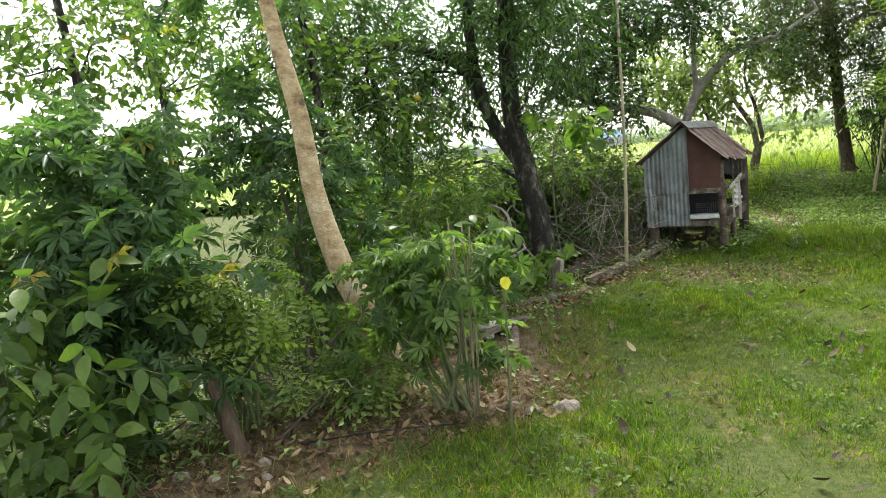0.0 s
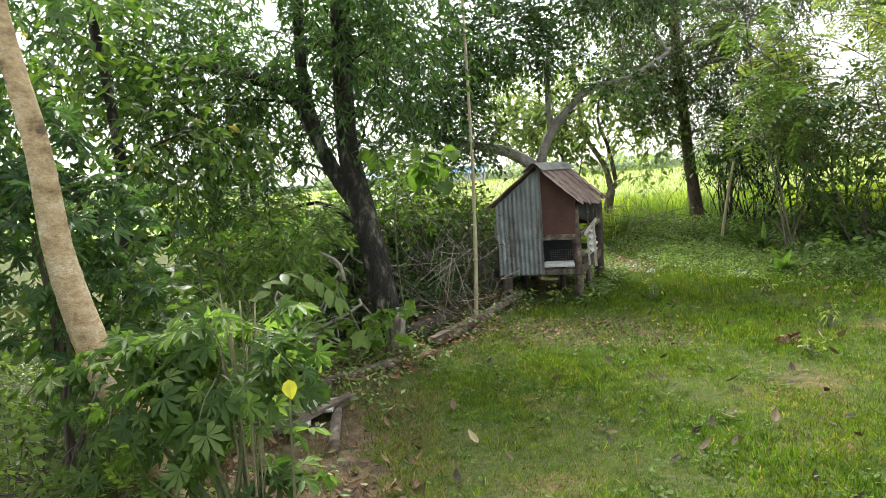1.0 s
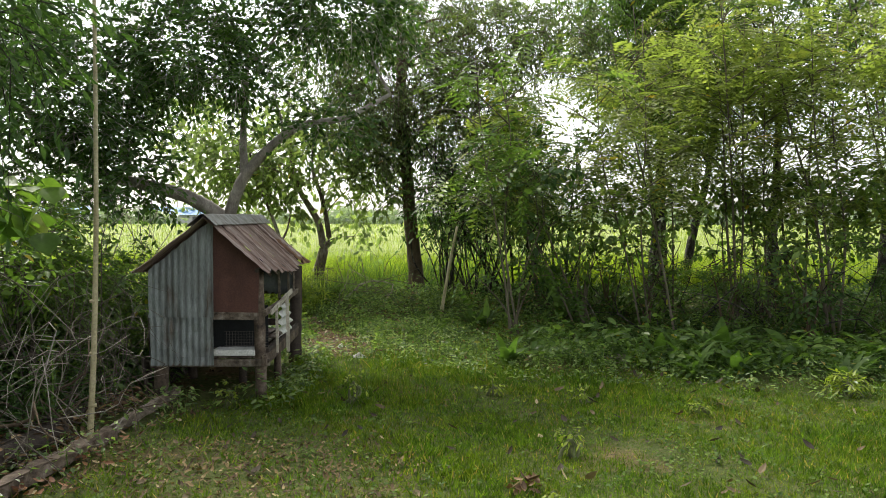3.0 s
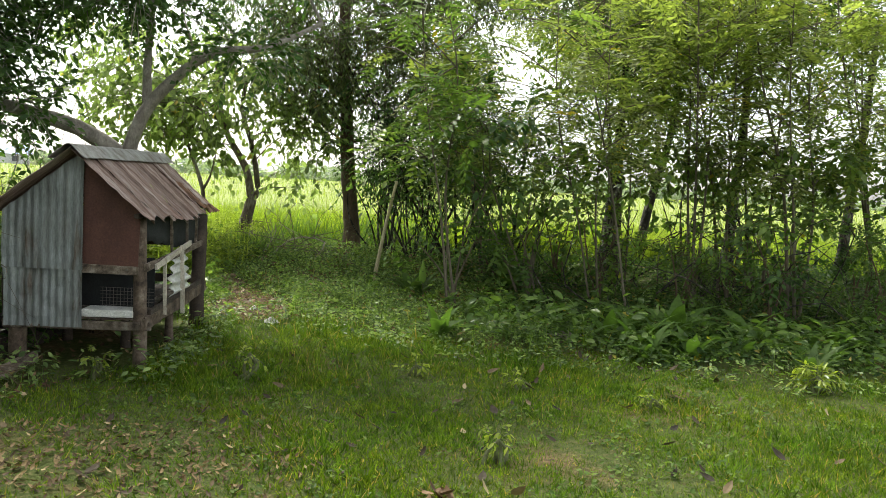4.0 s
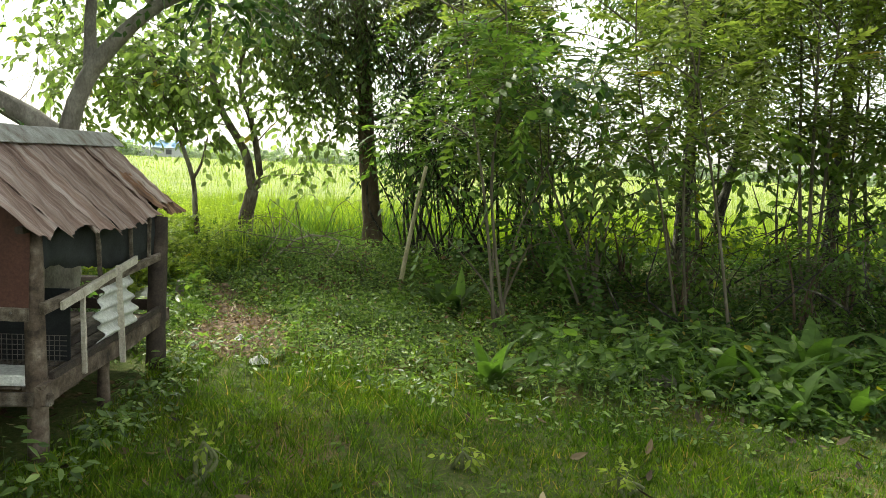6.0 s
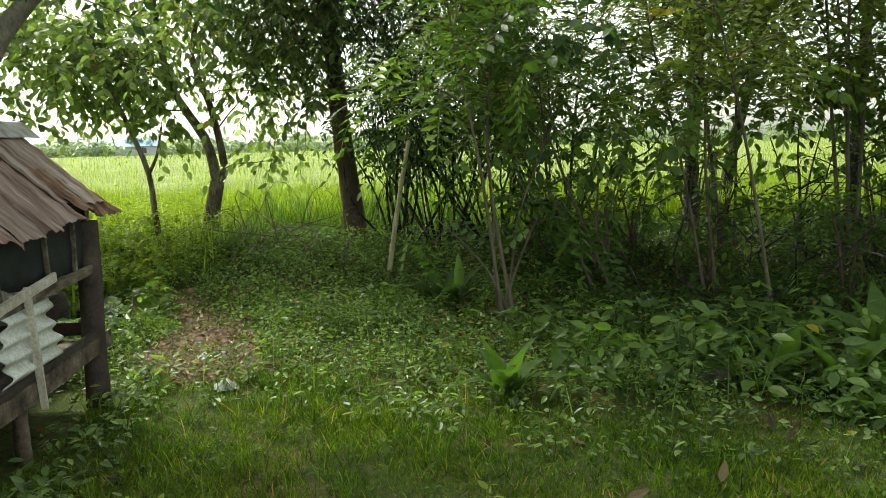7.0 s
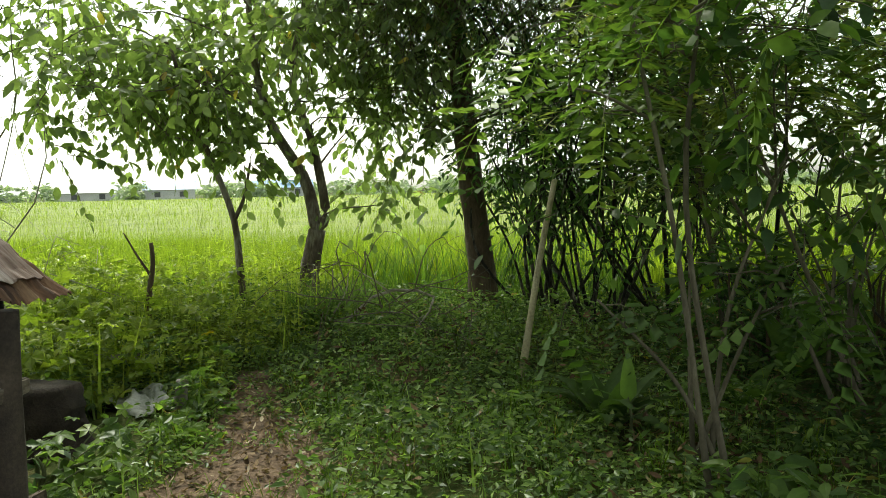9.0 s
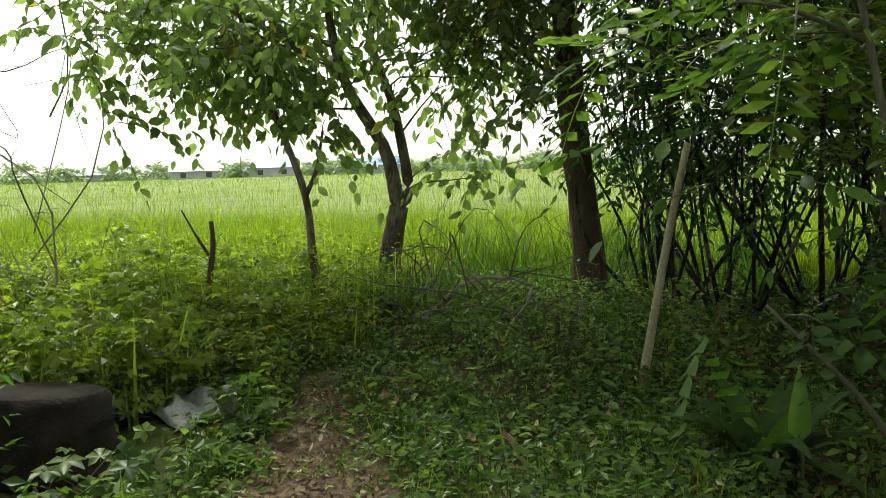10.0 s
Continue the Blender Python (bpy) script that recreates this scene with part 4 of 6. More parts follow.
# ---- the hedge of young trees ----
def hedge_tree(at, stems, seed, tall, label, twigs=60, spread=1.0, size=0.44, drift=-0.10, straight=1.0, low=0.42, lean_to=None):
    """A young tree: slim stems, side branches that leave them at a slant and arch over, feather leaves at their ends, plain leaves lower down."""
    g = np.random.default_rng(seed)
    bz = float(height(*at)) - 0.04
    root = empty("young_tree", (at[0], at[1], bz), label=label, category="tree", group="hedge of young trees")
    high, deep = [], []
    for i in range(stems):
        a = g.uniform(0, 6.3)
        lean = g.uniform(0.03, 0.16) * straight
        foot = np.array([math.cos(a), math.sin(a), 0]) * g.uniform(0.03, 0.12)
        h = tall * g.uniform(0.8, 1.05)
        top = foot + np.array([math.cos(a) * lean + drift, math.sin(a) * lean, 1.0]) * h
        if lean_to is not None:
            top = foot + np.array(lean_to) * h + g.normal(0, 0.05, 3)
        q1, q2 = foot * 0.66 + top * 0.34 + g.normal(0, 0.05, 3), foot * 0.33 + top * 0.67 + g.normal(0, 0.09, 3)
        way = [foot, q1, q2, top]
        part("trunk", branch(way, g.uniform(0.014, 0.02) if stems < 3 else g.uniform(0.017, 0.03), 0.006, 16, 7, 0.07, seed + i, 0.3), BARK_YOUNG, root, smooth=True)
        line = smooth_path(way, 40)
        for j in range(8):
            f = low + (0.97 - low) * (j + g.uniform(0, 0.9)) / 8
            s = line[int(f * 39)]
            t = 2.4 * j + a + g.uniform(-0.5, 0.5)
            ln = spread * g.uniform(0.45, 1.0) * (1.05 - 0.35 * abs(f - 0.7) / 0.3)
            e = s + np.array([math.cos(t), math.sin(t), g.uniform(0.15, 0.55)]) * ln
            m = (s + e) / 2 + np.array([0, 0, 0.12 * ln])
            part("limb", branch([s, m, e], 0.011, 0.004, 8, 5, 0.08, seed + 10 * i + j), BARK_YOUNG, root, smooth=True)
            for c in (s * 0.45 + e * 0.55, e):
                (high if c[2] > 1.75 else deep).append((tuple(c), (0.36, 0.36, 0.13)))
    leaves, stalks = foliage(FROND, high or deep, twigs * stems, 4, size, seed, 0.16, 0.5, 0.004, 2.6, 0.3)
    tagged(part("twigwork", stalks, BARK_YOUNG, root), kind="stuff")
    part("crown", leaves, LEAF_GREEN if seed == 60 else LEAF_FROND, root, smooth=True)
    shade = deep + [(tuple(np.array(c) - (0, 0, 0.5)), r) for c, r in high if c[2] < 2.9]
    leaves, stalks = foliage(OVATE, shade, (8 if seed == 60 else 30 if at[0] > 7.8 else 14 if at[0] > 5 else 10) * stems, 7, 0.12, seed + 5, 0.35, 0.4, 0.003, 0.9)
    tagged(part("twigwork", stalks, BARK_YOUNG, root), kind="stuff")
    part("lower_crown", leaves, LEAF_MID if seed == 60 else LEAF_GREEN, root, "plain dark green leaves", smooth=True)
    return root


HEDGE = ((3.42, 11.25, 2, 3.9), (4.6, 12.9, 2, 3.6), (5.45, 12.2, 2, 4.4), (5.7, 11.4, 1, 4.3), (6.9, 12.4, 3, 4.6), (8.1, 11.7, 3, 4.6), (9.3, 11.2, 3, 4.7), (6.3, 13.8, 3, 4.8), (8.5, 13.7, 3, 4.8), (10.2, 13.0, 3, 5.0), (4.2, 14.6, 2, 4.8), (7.6, 12.9, 2, 4.6))
for k, (x, y, n, h) in enumerate(HEDGE):
    hedge_tree((x, y), n, 60 + k, h + (0.3 if k < 4 else 0.9), "slim young tree with feathery light green leaves", straight=0.25 if k == 0 else 1.0, twigs=(36 if k in (2, 3) else 30 if k < 7 else 26), low=0.5 if k < 2 else 0.42, lean_to=(-0.42, -0.1, 0.9) if k == 1 else None, spread=1.75 if k == 0 else 1.15)

# dark shrub of many thin stems by the bank tree
def thicket(x, y, seed):
    g = np.random.default_rng(seed)
    trunks, blobs = [], []
    for i in range(15):
        a, lean = g.uniform(0, 6.3), g.uniform(0.08, 0.6)
        h = g.uniform(1.6, 3.6)
        f = np.array([math.cos(a) * 0.16, math.sin(a) * 0.16, 0])
        t = f + np.array([math.cos(a) * lean * h, math.sin(a) * lean * h, h])
        m1, m2 = f + (t - f) * 0.35 + g.normal(0, 0.13, 3), f + (t - f) * 0.7 + g.normal(0, 0.2, 3)
        trunks.append(([tuple(f), tuple(m1), tuple(m2), tuple(t)], g.uniform(0.010, 0.026), 0.005))
        blobs += [(tuple(f + (t - f) * 0.85), (0.45, 0.45, 0.35)), (tuple(f + (t - f) * 0.62 + g.normal(0, 0.15, 3)), (0.35, 0.35, 0.25))]
    return tree("thicket_shrub", (x, y), trunks, blobs, kite(0.36), LEAF_DARK, BARK_DARK, 300, 9, 0.11, seed, "dense dark shrub of many thin crooked stems", category="shrub", droop=0.5, reach=0.5, limb=0.006, fork=(0, 0, 1.1))


for k, (x, y) in enumerate(((2.55, 15.6), (3.05, 15.1), (3.8, 15.5), (4.6, 15.4))):
    thicket(x, y, 80 + k)

# trees behind the hedge
for k, (x, y, lean) in enumerate(((7.7, 17.3, 0.5), (7.2, 17.2, -0.05), (11.0, 15.5, 0.2), (6.6, 15.8, 0.1), (8.8, 15.5, 0.1))):
    tree("field_edge_tree", (x, y), [([(0, 0, 0), (lean * 0.3, 0, 1.3), (lean, 0, 2.8), (lean * 1.3, 0, 4.5)], 0.11, 0.05)],
         blob_list((0, 0, 4.2, 1.5, 1.3, 0.8), (0.8, 0.2, 5.2, 1.4, 1.2, 0.8), (-0.9, 0.1, 5.0, 1.3, 1.2, 0.8), (0.3, -0.3, 3.2, 0.9, 0.8, 0.5), (0, 0, 6.4, 1.7, 1.4, 0.9), (-1.2, 0, 6.2, 1.3, 1.2, 0.7)),
         NARROW, LEAF_MID, BARK_DARK, 800, 9, 0.16, 100 + k, "slender dark-stemmed tree before the field", group="trees at the field edge", droop=0.5, reach=0.7, fork=(lean, 0, 2.8))

# ---- woods on the ditch side ----
for k, (x, y, s) in enumerate(((-3.6, 4.2, 1.0), (-4.9, 7.6, 1.0), (-5.5, 2.4, 0.75), (-6.2, 10.5, 1.2), (-7.0, 5.0, 1.3), (-7.8, 13.4, 1.0))):
    tree("woodland_tree", (x, y), [([(0, 0, 0), (0.1 * s, 0, 1.2), (0.05, 0.1, 2.6), (-0.1, 0, 4.4)], 0.09 * s, 0.04)],
         blob_list((0, 0, 1.3 * s, 1.1, 1.1, 0.8), (0.5, 0.3, 2.6 * s, 1.2, 1.2, 0.9), (-0.6, -0.2, 3.6 * s, 1.4, 1.3, 1.0), (0.2, 0, 4.8 * s, 1.3, 1.2, 0.8)),
         NARROW if k % 2 else SMALL, LEAF_DARK if k % 2 else LEAF_MID, BARK_DARK, (200 if k in (1, 3) else 400), 9, 0.14, 120 + k, "leafy dark green tree in the overgrown margin", group="trees of the overgrown margin", droop=0.4, reach=0.6, fork=(0.05, 0.1, 2.4), per=2)


# ---- shrubs ----
def shrub(at, blobs, shape, mat, twigs, per, size, seed, label, stems=5, tall=1.0, bark=None, droop=0.3, reach=0.4, category="shrub", flat=0.8):
    g = np.random.default_rng(seed)
    trunks = []
    for i in range(stems):
        b = blobs[i % len(blobs)][0]
        trunks.append(([(g.normal(0, 0.06), g.normal(0, 0.06), 0), (b[0] * 0.4 + g.normal(0, 0.05), b[1] * 0.4, b[2] * 0.55), (b[0], b[1], b[2])], 0.018, 0.006))
    return tree("shrub", at, trunks, blobs, shape, mat, bark or STEM, twigs, per, size, seed, label, category=category, droop=droop, reach=reach, limb=0.008, fork=(0, 0, 0.25 * tall), flat=flat)


shrub((-0.08, 0.75), blob_list((0, 0, 1.02, 0.4, 0.4, 0.22), (-0.42, 0.1, 0.92, 0.35, 0.35, 0.25), (-0.7, 0.2, 0.62, 0.28, 0.3, 0.2), (-0.02, 0.05, 0.62, 0.15, 0.2, 0.2), (-0.45, -0.1, 0.45, 0.25, 0.2, 0.16), (0.08, 0, 0.36, 0.22, 0.25, 0.12)), palmate(7, 0.19), LEAF_LOBED, 88, 5, 0.17, 201, "bushy shrub with lobed green leaves and drooping stems", stems=9, reach=0.28, droop=0.5, flat=0.6)
shrub((-1.7, -0.7), blob_list((0, 0, 0.8, 0.5, 0.5, 0.4), (0.1, 0.0, 0.4, 0.5, 0.5, 0.25), (-0.5, 0.2, 1.2, 0.6, 0.6, 0.4)), oval_fine(0.5), LEAF_MID, 78, 6, 0.15, 202, "shrub with broad oval leaves at the soil's edge", stems=7)
shrub((-1.95, -1.15), blob_list((0, 0, 0.55, 0.5, 0.45, 0.35), (0.1, -0.1, 0.95, 0.5, 0.45, 0.3), (0.45, 0.2, 0.3, 0.35, 0.3, 0.2)), oval_fine(0.48), LEAF_GREEN, 70, 6, 0.16, 218, "dark shrub with large oval leaves at the yard edge", stems=7)
shrub((-2.0, -0.2), blob_list((0, 0, 1.3, 0.8, 0.8, 0.6), (0.2, 0.1, 0.6, 0.7, 0.7, 0.4), (-0.5, 0.2, 1.9, 0.8, 0.8, 0.5)), PALM, LEAF_COOL, 210, 6, 0.22, 203, "tall shrub with large lobed leaves", stems=7, tall=1.4)
shrub((-1.4, 0.25), blob_list((0, 0, 1.22, 0.34, 0.3, 0.07), (0.1, -0.1, 1.02, 0.42, 0.35, 0.07), (-0.1, 0, 0.82, 0.45, 0.35, 0.06), (0.2, 0, 0.55, 0.3, 0.3, 0.06), (-0.45, -0.1, 0.95, 0.3, 0.3, 0.06)), SPRAY, LEAF_SPRAY, 34, 4, 0.30, 204, "small feathery shrub with bright green leaflets", stems=5, reach=0.25, flat=1.1, droop=0.2)
shrub((-0.72, 0.75), blob_list((0, 0, 0.36, 0.3, 0.26, 0.06), (0.28, -0.05, 0.3, 0.22, 0.2, 0.05), (-0.25, 0, 0.26, 0.2, 0.2, 0.05)), SPRAY, LEAF_SPRAY, 24, 4, 0.27, 205, "low feathery seedling with bright leaflets", stems=3, tall=0.5, reach=0.18, flat=1.1, droop=0.2)
shrub((-1.25, 2.3), blob_list((0, 0, 0.8, 0.4, 0.4, 0.2), (0.1, 0.3, 0.6, 0.3, 0.3, 0.15)), frond(6, 0.34, 0.17, 0.4), LEAF_GREEN, 13, 4, 0.5, 206, "shrub with long feather-shaped leaves", stems=5)
shrub((-2.0, 1.75), blob_list((0, 0, 1.8, 0.6, 0.6, 0.45), (0.4, 0.1, 1.2, 0.5, 0.5, 0.4), (-0.5, 0.2, 2.4, 0.6, 0.6, 0.45)), PALM, LEAF_COOL, 110, 6, 0.2, 219, "tall shrub with lobed blue-green leaves behind the leaning tree", stems=6, tall=1.5, bark=BARK_YOUNG)
shrub((-2.3, 2.6), blob_list((0, 0, 1.0, 0.9, 0.8, 0.6), (0.2, 0.2, 0.5, 0.8, 0.7, 0.4)), OVATE, LEAF_MID, 260, 7, 0.13, 207, "dense green shrub in the margin", stems=7)
shrub((-2.6, 5.0), blob_list((0, 0, 0.9, 0.9, 0.8, 0.6), (0.3, 0.4, 1.4, 0.7, 0.7, 0.5)), LANCE, LEAF_LIGHT, 260, 8, 0.14, 208, "willowy yellow-green shrub in the margin", stems=7)
shrub((-2.2, 7.4), blob_list((0, 0, 1.0, 0.9, 0.8, 0.6), (-0.4, 0.4, 1.5, 0.8, 0.7, 0.5)), OVATE, LEAF_LIGHT, 240, 8, 0.10, 209, "yellow-green bush behind the brush heap", stems=7)
shrub((-1.4, 8.6), blob_list((0, 0, 0.9, 0.6, 0.6, 0.6)), OVATE, LEAF_MID, 160, 8, 0.09, 210, "green bush beside the coop", stems=6)

shrub((-1.9, 6.5), blob_list((0, 0, 0.6, 0.6, 0.8, 0.5), (-0.3, 0.6, 1.1, 0.6, 0.7, 0.5)), SMALL, LEAF_DARK, 430, 10, 0.085, 211, "dark leafy bush behind the brush heap", stems=6)
shrub((-1.35, 7.1), blob_list((0, 0, 1.35, 0.45, 0.6, 0.2), (-0.1, -0.6, 1.3, 0.4, 0.4, 0.2), (-0.3, 0.4, 1.6, 0.5, 0.5, 0.25), (-0.2, -0.5, 1.6, 0.4, 0.4, 0.2)), simple_leaf(0.5), LEAF_MID, 150, 8, 0.095, 222, "olive bush growing up through the brush heap", stems=7, tall=1.3, bark=TWIG)
for k, (x, y) in enumerate(((-3.2, 8.2), (-4.2, 9.8), (-3.3, 6.2), (-5.2, 8.6), (-2.6, 9.6))):
    shrub((x, y), blob_list((0, 0, 0.6, 0.8, 0.7, 0.45), (0.4, 0.2, 1.1, 0.6, 0.6, 0.35), (-0.5, 0, 1.2, 0.6, 0.6, 0.35)), LANCE if k % 2 else simple_leaf(0.45), LEAF_LIGHT, 190, 8, 0.13, 250 + k, "waist-high yellow-green bush in the overgrown margin", stems=6)
# this bush and the next are added to block light under the coop
shrub((-1.05, 11.2), blob_list((0, 0, 0.4, 0.4, 0.45, 0.35), (-0.45, 0.2, 0.7, 0.45, 0.5, 0.5)), SMALL, LEAF_DARK, 220, 10, 0.085, 212, "dark leafy bush added behind the coop to shade its underside", stems=6)
shrub((-1.25, 9.3), blob_list((0, 0, 0.5, 0.45, 0.7, 0.45), (-0.2, 0.3, 1.1, 0.5, 0.6, 0.4)), SMALL, LEAF_MID, 260, 10, 0.085, 213, "green bush added on the coop's closed side to shade beneath it", stems=6)
shrub((-1.55, 8.0), blob_list((0, 0, 1.2, 0.7, 0.7, 0.6), (0.2, -0.4, 0.7, 0.45, 0.6, 0.5), (-0.3, 0.2, 1.9, 0.6, 0.6, 0.4)), SMALL, LEAF_MID, 420, 11, 0.085, 215, "dense leafy bush between brush heap and coop", stems=7, tall=1.4)
shrub((-2.2, 7.0), blob_list((0, 0, 1.3, 0.7, 0.7, 0.6), (-0.3, 0.2, 0.7, 0.7, 0.7, 0.5)), SMALL, LEAF_DARK, 380, 11, 0.085, 216, "dense dark bush behind the brush heap", stems=7, tall=1.4)
# added low bush: stops light coming through below the coop from behind
shrub((-0.15, 10.65), blob_list((-0.2, 0, 0.25, 0.3, 0.25, 0.2)), SMALL, LEAF_DARK, 110, 10, 0.085, 214, "dark bush added behind the coop to darken its underside", stems=6, tall=0.5)
for k, (x, y, h) in enumerate(((4.3, 13.9, 0.7), (5.6, 12.6, 1.0), (6.5, 11.6, 0.9), (7.4, 11.0, 1.0), (8.6, 10.6, 1.0), (7.7, 13.0, 1.1), (9.3, 12.2, 1.0), (5.3, 14.2, 1.0))):
    shrub((x, y), blob_list((0, 0, h * 0.7, 0.5, 0.5, 0.3), (0.2, 0.1, h, 0.4, 0.4, 0.25), (-0.3, 0, h * 1.25, 0.35, 0.35, 0.25)), OVATE if k % 2 else FROND, LEAF_MID if k % 3 else LEAF_DARK, 55 if k % 2 else 26, 8 if k % 2 else 5, 0.1 if k % 2 else 0.32, 220 + k, "leafy low shrub among the young trees", stems=5, bark=BARK_BROWN, flat=1.2)

# plant with long feather leaves of broad leaflets arching over the boards
def arching_leaf(root, points, n, size, seed, mat=None):
    g = np.random.default_rng(seed)
    way = np.array(smooth_path(points, 24))
    part("stalk", branch(points, 0.009, 0.003, 16, 6, 0.05, seed), STEM, root, smooth=True)
    for i in range(n):
        f = 0.2 + 0.8 * i / (n - 1)
        p = way[min(len(way) - 2, int(f * (len(way) - 1)))]
        t = unit(way[min(len(way) - 1, int(f * (len(way) - 1)) + 1)] - p)
        for s in (-1, 1):
            d = np.array([0.25 * t[0], s * 0.8, -0.35 + 0.3 * t[2]]) + t * 0.5 + g.normal(0, 0.12, 3)
            part("leaflet", scatter(oval_fine(0.42, 0.2), p[None], unit(d)[None], np.array([[0.1, -0.35, 1.0]]) + g.normal(0, 0.15, (1, 3)), size * g.uniform(0.8, 1.1) * (1.1 - 0.4 * f)), mat or LEAF_GREEN, root, smooth=True)


plant = empty("feather_leaf_plant", (-1.2, 2.62, -0.02), label="plant with long arching leaves of broad green leaflets", category="plant")
arching_leaf(plant, [(0, 0, 0), (0.04, 0, 0.6), (0.12, 0, 0.98), (0.45, -0.02, 1.16), (0.7, -0.05, 1.08), (0.86, -0.05, 0.94)], 9, 0.2, 31)
arching_leaf(plant, [(0, 0.02, 0), (-0.05, 0, 0.6), (-0.15, -0.05, 0.95), (-0.45, -0.1, 1.12), (-0.8, -0.15, 1.0)], 8, 0.19, 32)
arching_leaf(plant, [(0, -0.02, 0), (0.03, -0.1, 0.5), (0.1, -0.25, 0.8), (0.4, -0.4, 0.82), (0.65, -0.5, 0.66)], 7, 0.17, 33)

# dry seed spikes of a weed by the shrub
spikes = empty("seed_spikes", (0.02, 0.75, 0), label="dry upright seed stalks rising through the shrub", category="plant")
gs = np.random.default_rng(270)
for k in range(11):
    x, y, h = gs.normal(0, 0.05), gs.normal(0, 0.06), gs.uniform(1.05, 1.36)
    part("stalk", branch([(x * 0.5, y * 0.5, 0), (x, y, h * 0.6), (x * 1.6 + gs.normal(0, 0.02), y * 1.6, h)], 0.006, 0.004, 8, 5, 0.25, k), STRAW, spikes, smooth=True)


for k, (x, y) in enumerate(((4.7, 13.4), (6.2, 14.7), (7.5, 14.5), (8.9, 13.4), (9.9, 12.0))):
    shrub((x, y), blob_list((0, 0, 1.0, 0.5, 0.45, 0.35), (0.3, 0, 1.6, 0.55, 0.5, 0.35), (-0.35, 0.1, 1.4, 0.5, 0.5, 0.3), (0, 0, 2.1, 0.5, 0.5, 0.3)), OVATE, LEAF_MID, 60 if x > 8 else 38, 7, 0.13, 240 + k, "tall dark leafy shrub among the young trees", stems=6, tall=1.6, bark=BARK_YOUNG, flat=1.0)

# ---- poles, boards, stumps ----
pole = empty("bamboo_pole", (-0.47, 6.3, 0), label="tall thin dry bamboo pole standing on the ground", category="pole")
part("cane", join([branch([(-0.02, 0, 0.05), (0.03, 0, 1.0), (0.06, 0, 2.2), (0.05, 0.05, 4.6)], 0.026, 0.014, 24, 8, 0.03, 3)] +
     [tube([(0.0 + 0.02 * min(1, z), 0, z), (0.0 + 0.02 * min(1, z), 0, z + 0.02)], 0.030 - 0.002 * z, 8) for z in (0.35, 0.75, 1.15)]), BAMBOO, pole, smooth=True)
stick = empty("prop_stick", (2.32, 13.62, 0.15), label="bare pale stick leaning by the bank tree", category="stick")
part("shaft", branch([(0, 0, -0.1), (0.15, 0, 0.8), (0.29, 0.05, 1.5)], 0.032, 0.022, 10, 7, 0.06, 5), BAMBOO, stick, smooth=True)

plank = empty("long_plank", (-0.55, 6.2, 0.05), label="weathered plank lying along the brush heap", category="plank")
bar("board", (0.25, 1.65, 0.08), (0.04, 0.23, 0.0), 0.06, 0.085, WOOD_OLD, plank, wear=0.008, seed=60, cuts=14)

# ---- low growth ----
def ring_noise(x, y):
    return np.sin(2.1 * x + 1.3 * np.sin(1.7 * y)) * np.sin(1.9 * y + 0.6 * x)


def strip_mid(y):
    """The middle of the trodden strip that leads to the field."""
    return np.interp(y, [10.0, 10.7, 11.3, 12.0, 13.4, 14.2], [1.2, 0.98, 0.86, 0.74, 0.15, -0.1])


def strip_half(y):
    return np.interp(y, [10.2, 10.6, 11.2, 11.8, 12.6, 13.7], [0.22, 0.44, 0.54, 0.48, 0.36, 0.2])


def off_path(x, y):
    """Distance from the trodden strip's middle, against its width."""
    return np.where((y < 10.2) | (y > 13.7), 9.0, np.abs(x - strip_mid(y)) * 0.36 / strip_half(y))


def growth(name, label, shape, mat, count, region, keep, tall, wide, leaf, per, seed, flat=1.0):
    """Low plants, each a small dome of leaves on a stalk."""
    g = np.random.default_rng(seed)
    x0, x1, y0, y1 = region
    x, y = g.uniform(x0, x1, count), g.uniform(y0, y1, count)
    ok = keep(x, y, g)
    x, y = x[ok], y[ok]
    n = len(x)
    h = tall * g.uniform(0.35, 1.1, n) * (1 + 0.35 * ring_noise(x, y))
    a = g.uniform(0, 2 * np.pi, (n, per))
    r = wide * g.uniform(0.1, 1, (n, per))
    up = g.uniform(0.25, 1, (n, per))
    P = np.stack([x[:, None] + np.cos(a) * r, y[:, None] + np.sin(a) * r, height(x, y)[:, None] + h[:, None] * up * (1 - 0.25 * (r / wide) ** 2)], -1)
    D = np.stack([np.cos(a), np.sin(a), g.normal(-0.1, 0.35, (n, per))], -1)
    U = np.stack([g.normal(0, 0.4, (n, per)), g.normal(0, 0.4, (n, per)), np.full((n, per), flat)], -1)
    S = leaf * g.uniform(0.55, 1.3, (n, per))
    pieces = [scatter(shape, P.reshape(-1, 3), D.reshape(-1, 3), U.reshape(-1, 3), S.ravel())]
    foot = np.stack([x, y, height(x, y) - 0.01], 1)
    pieces.append(stand((np.array([(-0.02, 0, 0), (0.02, 0, 0), (0, 0.1, 0.95)]), np.array([(0, 1, 2)])), foot, h, 0.15, g))
    return tagged(part(name, join(pieces), mat), label, "weeds", kind="stuff")


def margin(x, y, g):
    clear = (((x + 0.65) / 0.85) ** 2 + ((y - 11.55) / 0.95) ** 2 > 1) & (((x + 0.42) / 0.25) ** 2 + ((y - 12.7) / 0.4) ** 2 > 1)
    return clear & (y > lawn_edge(x) + g.normal(0.25, 0.35, len(x))) & (off_path(x, y) > 0.34 + g.normal(0, 0.09, len(x))) & ~((np.abs(x + 0.05) < 0.6) & (y < 10.2))


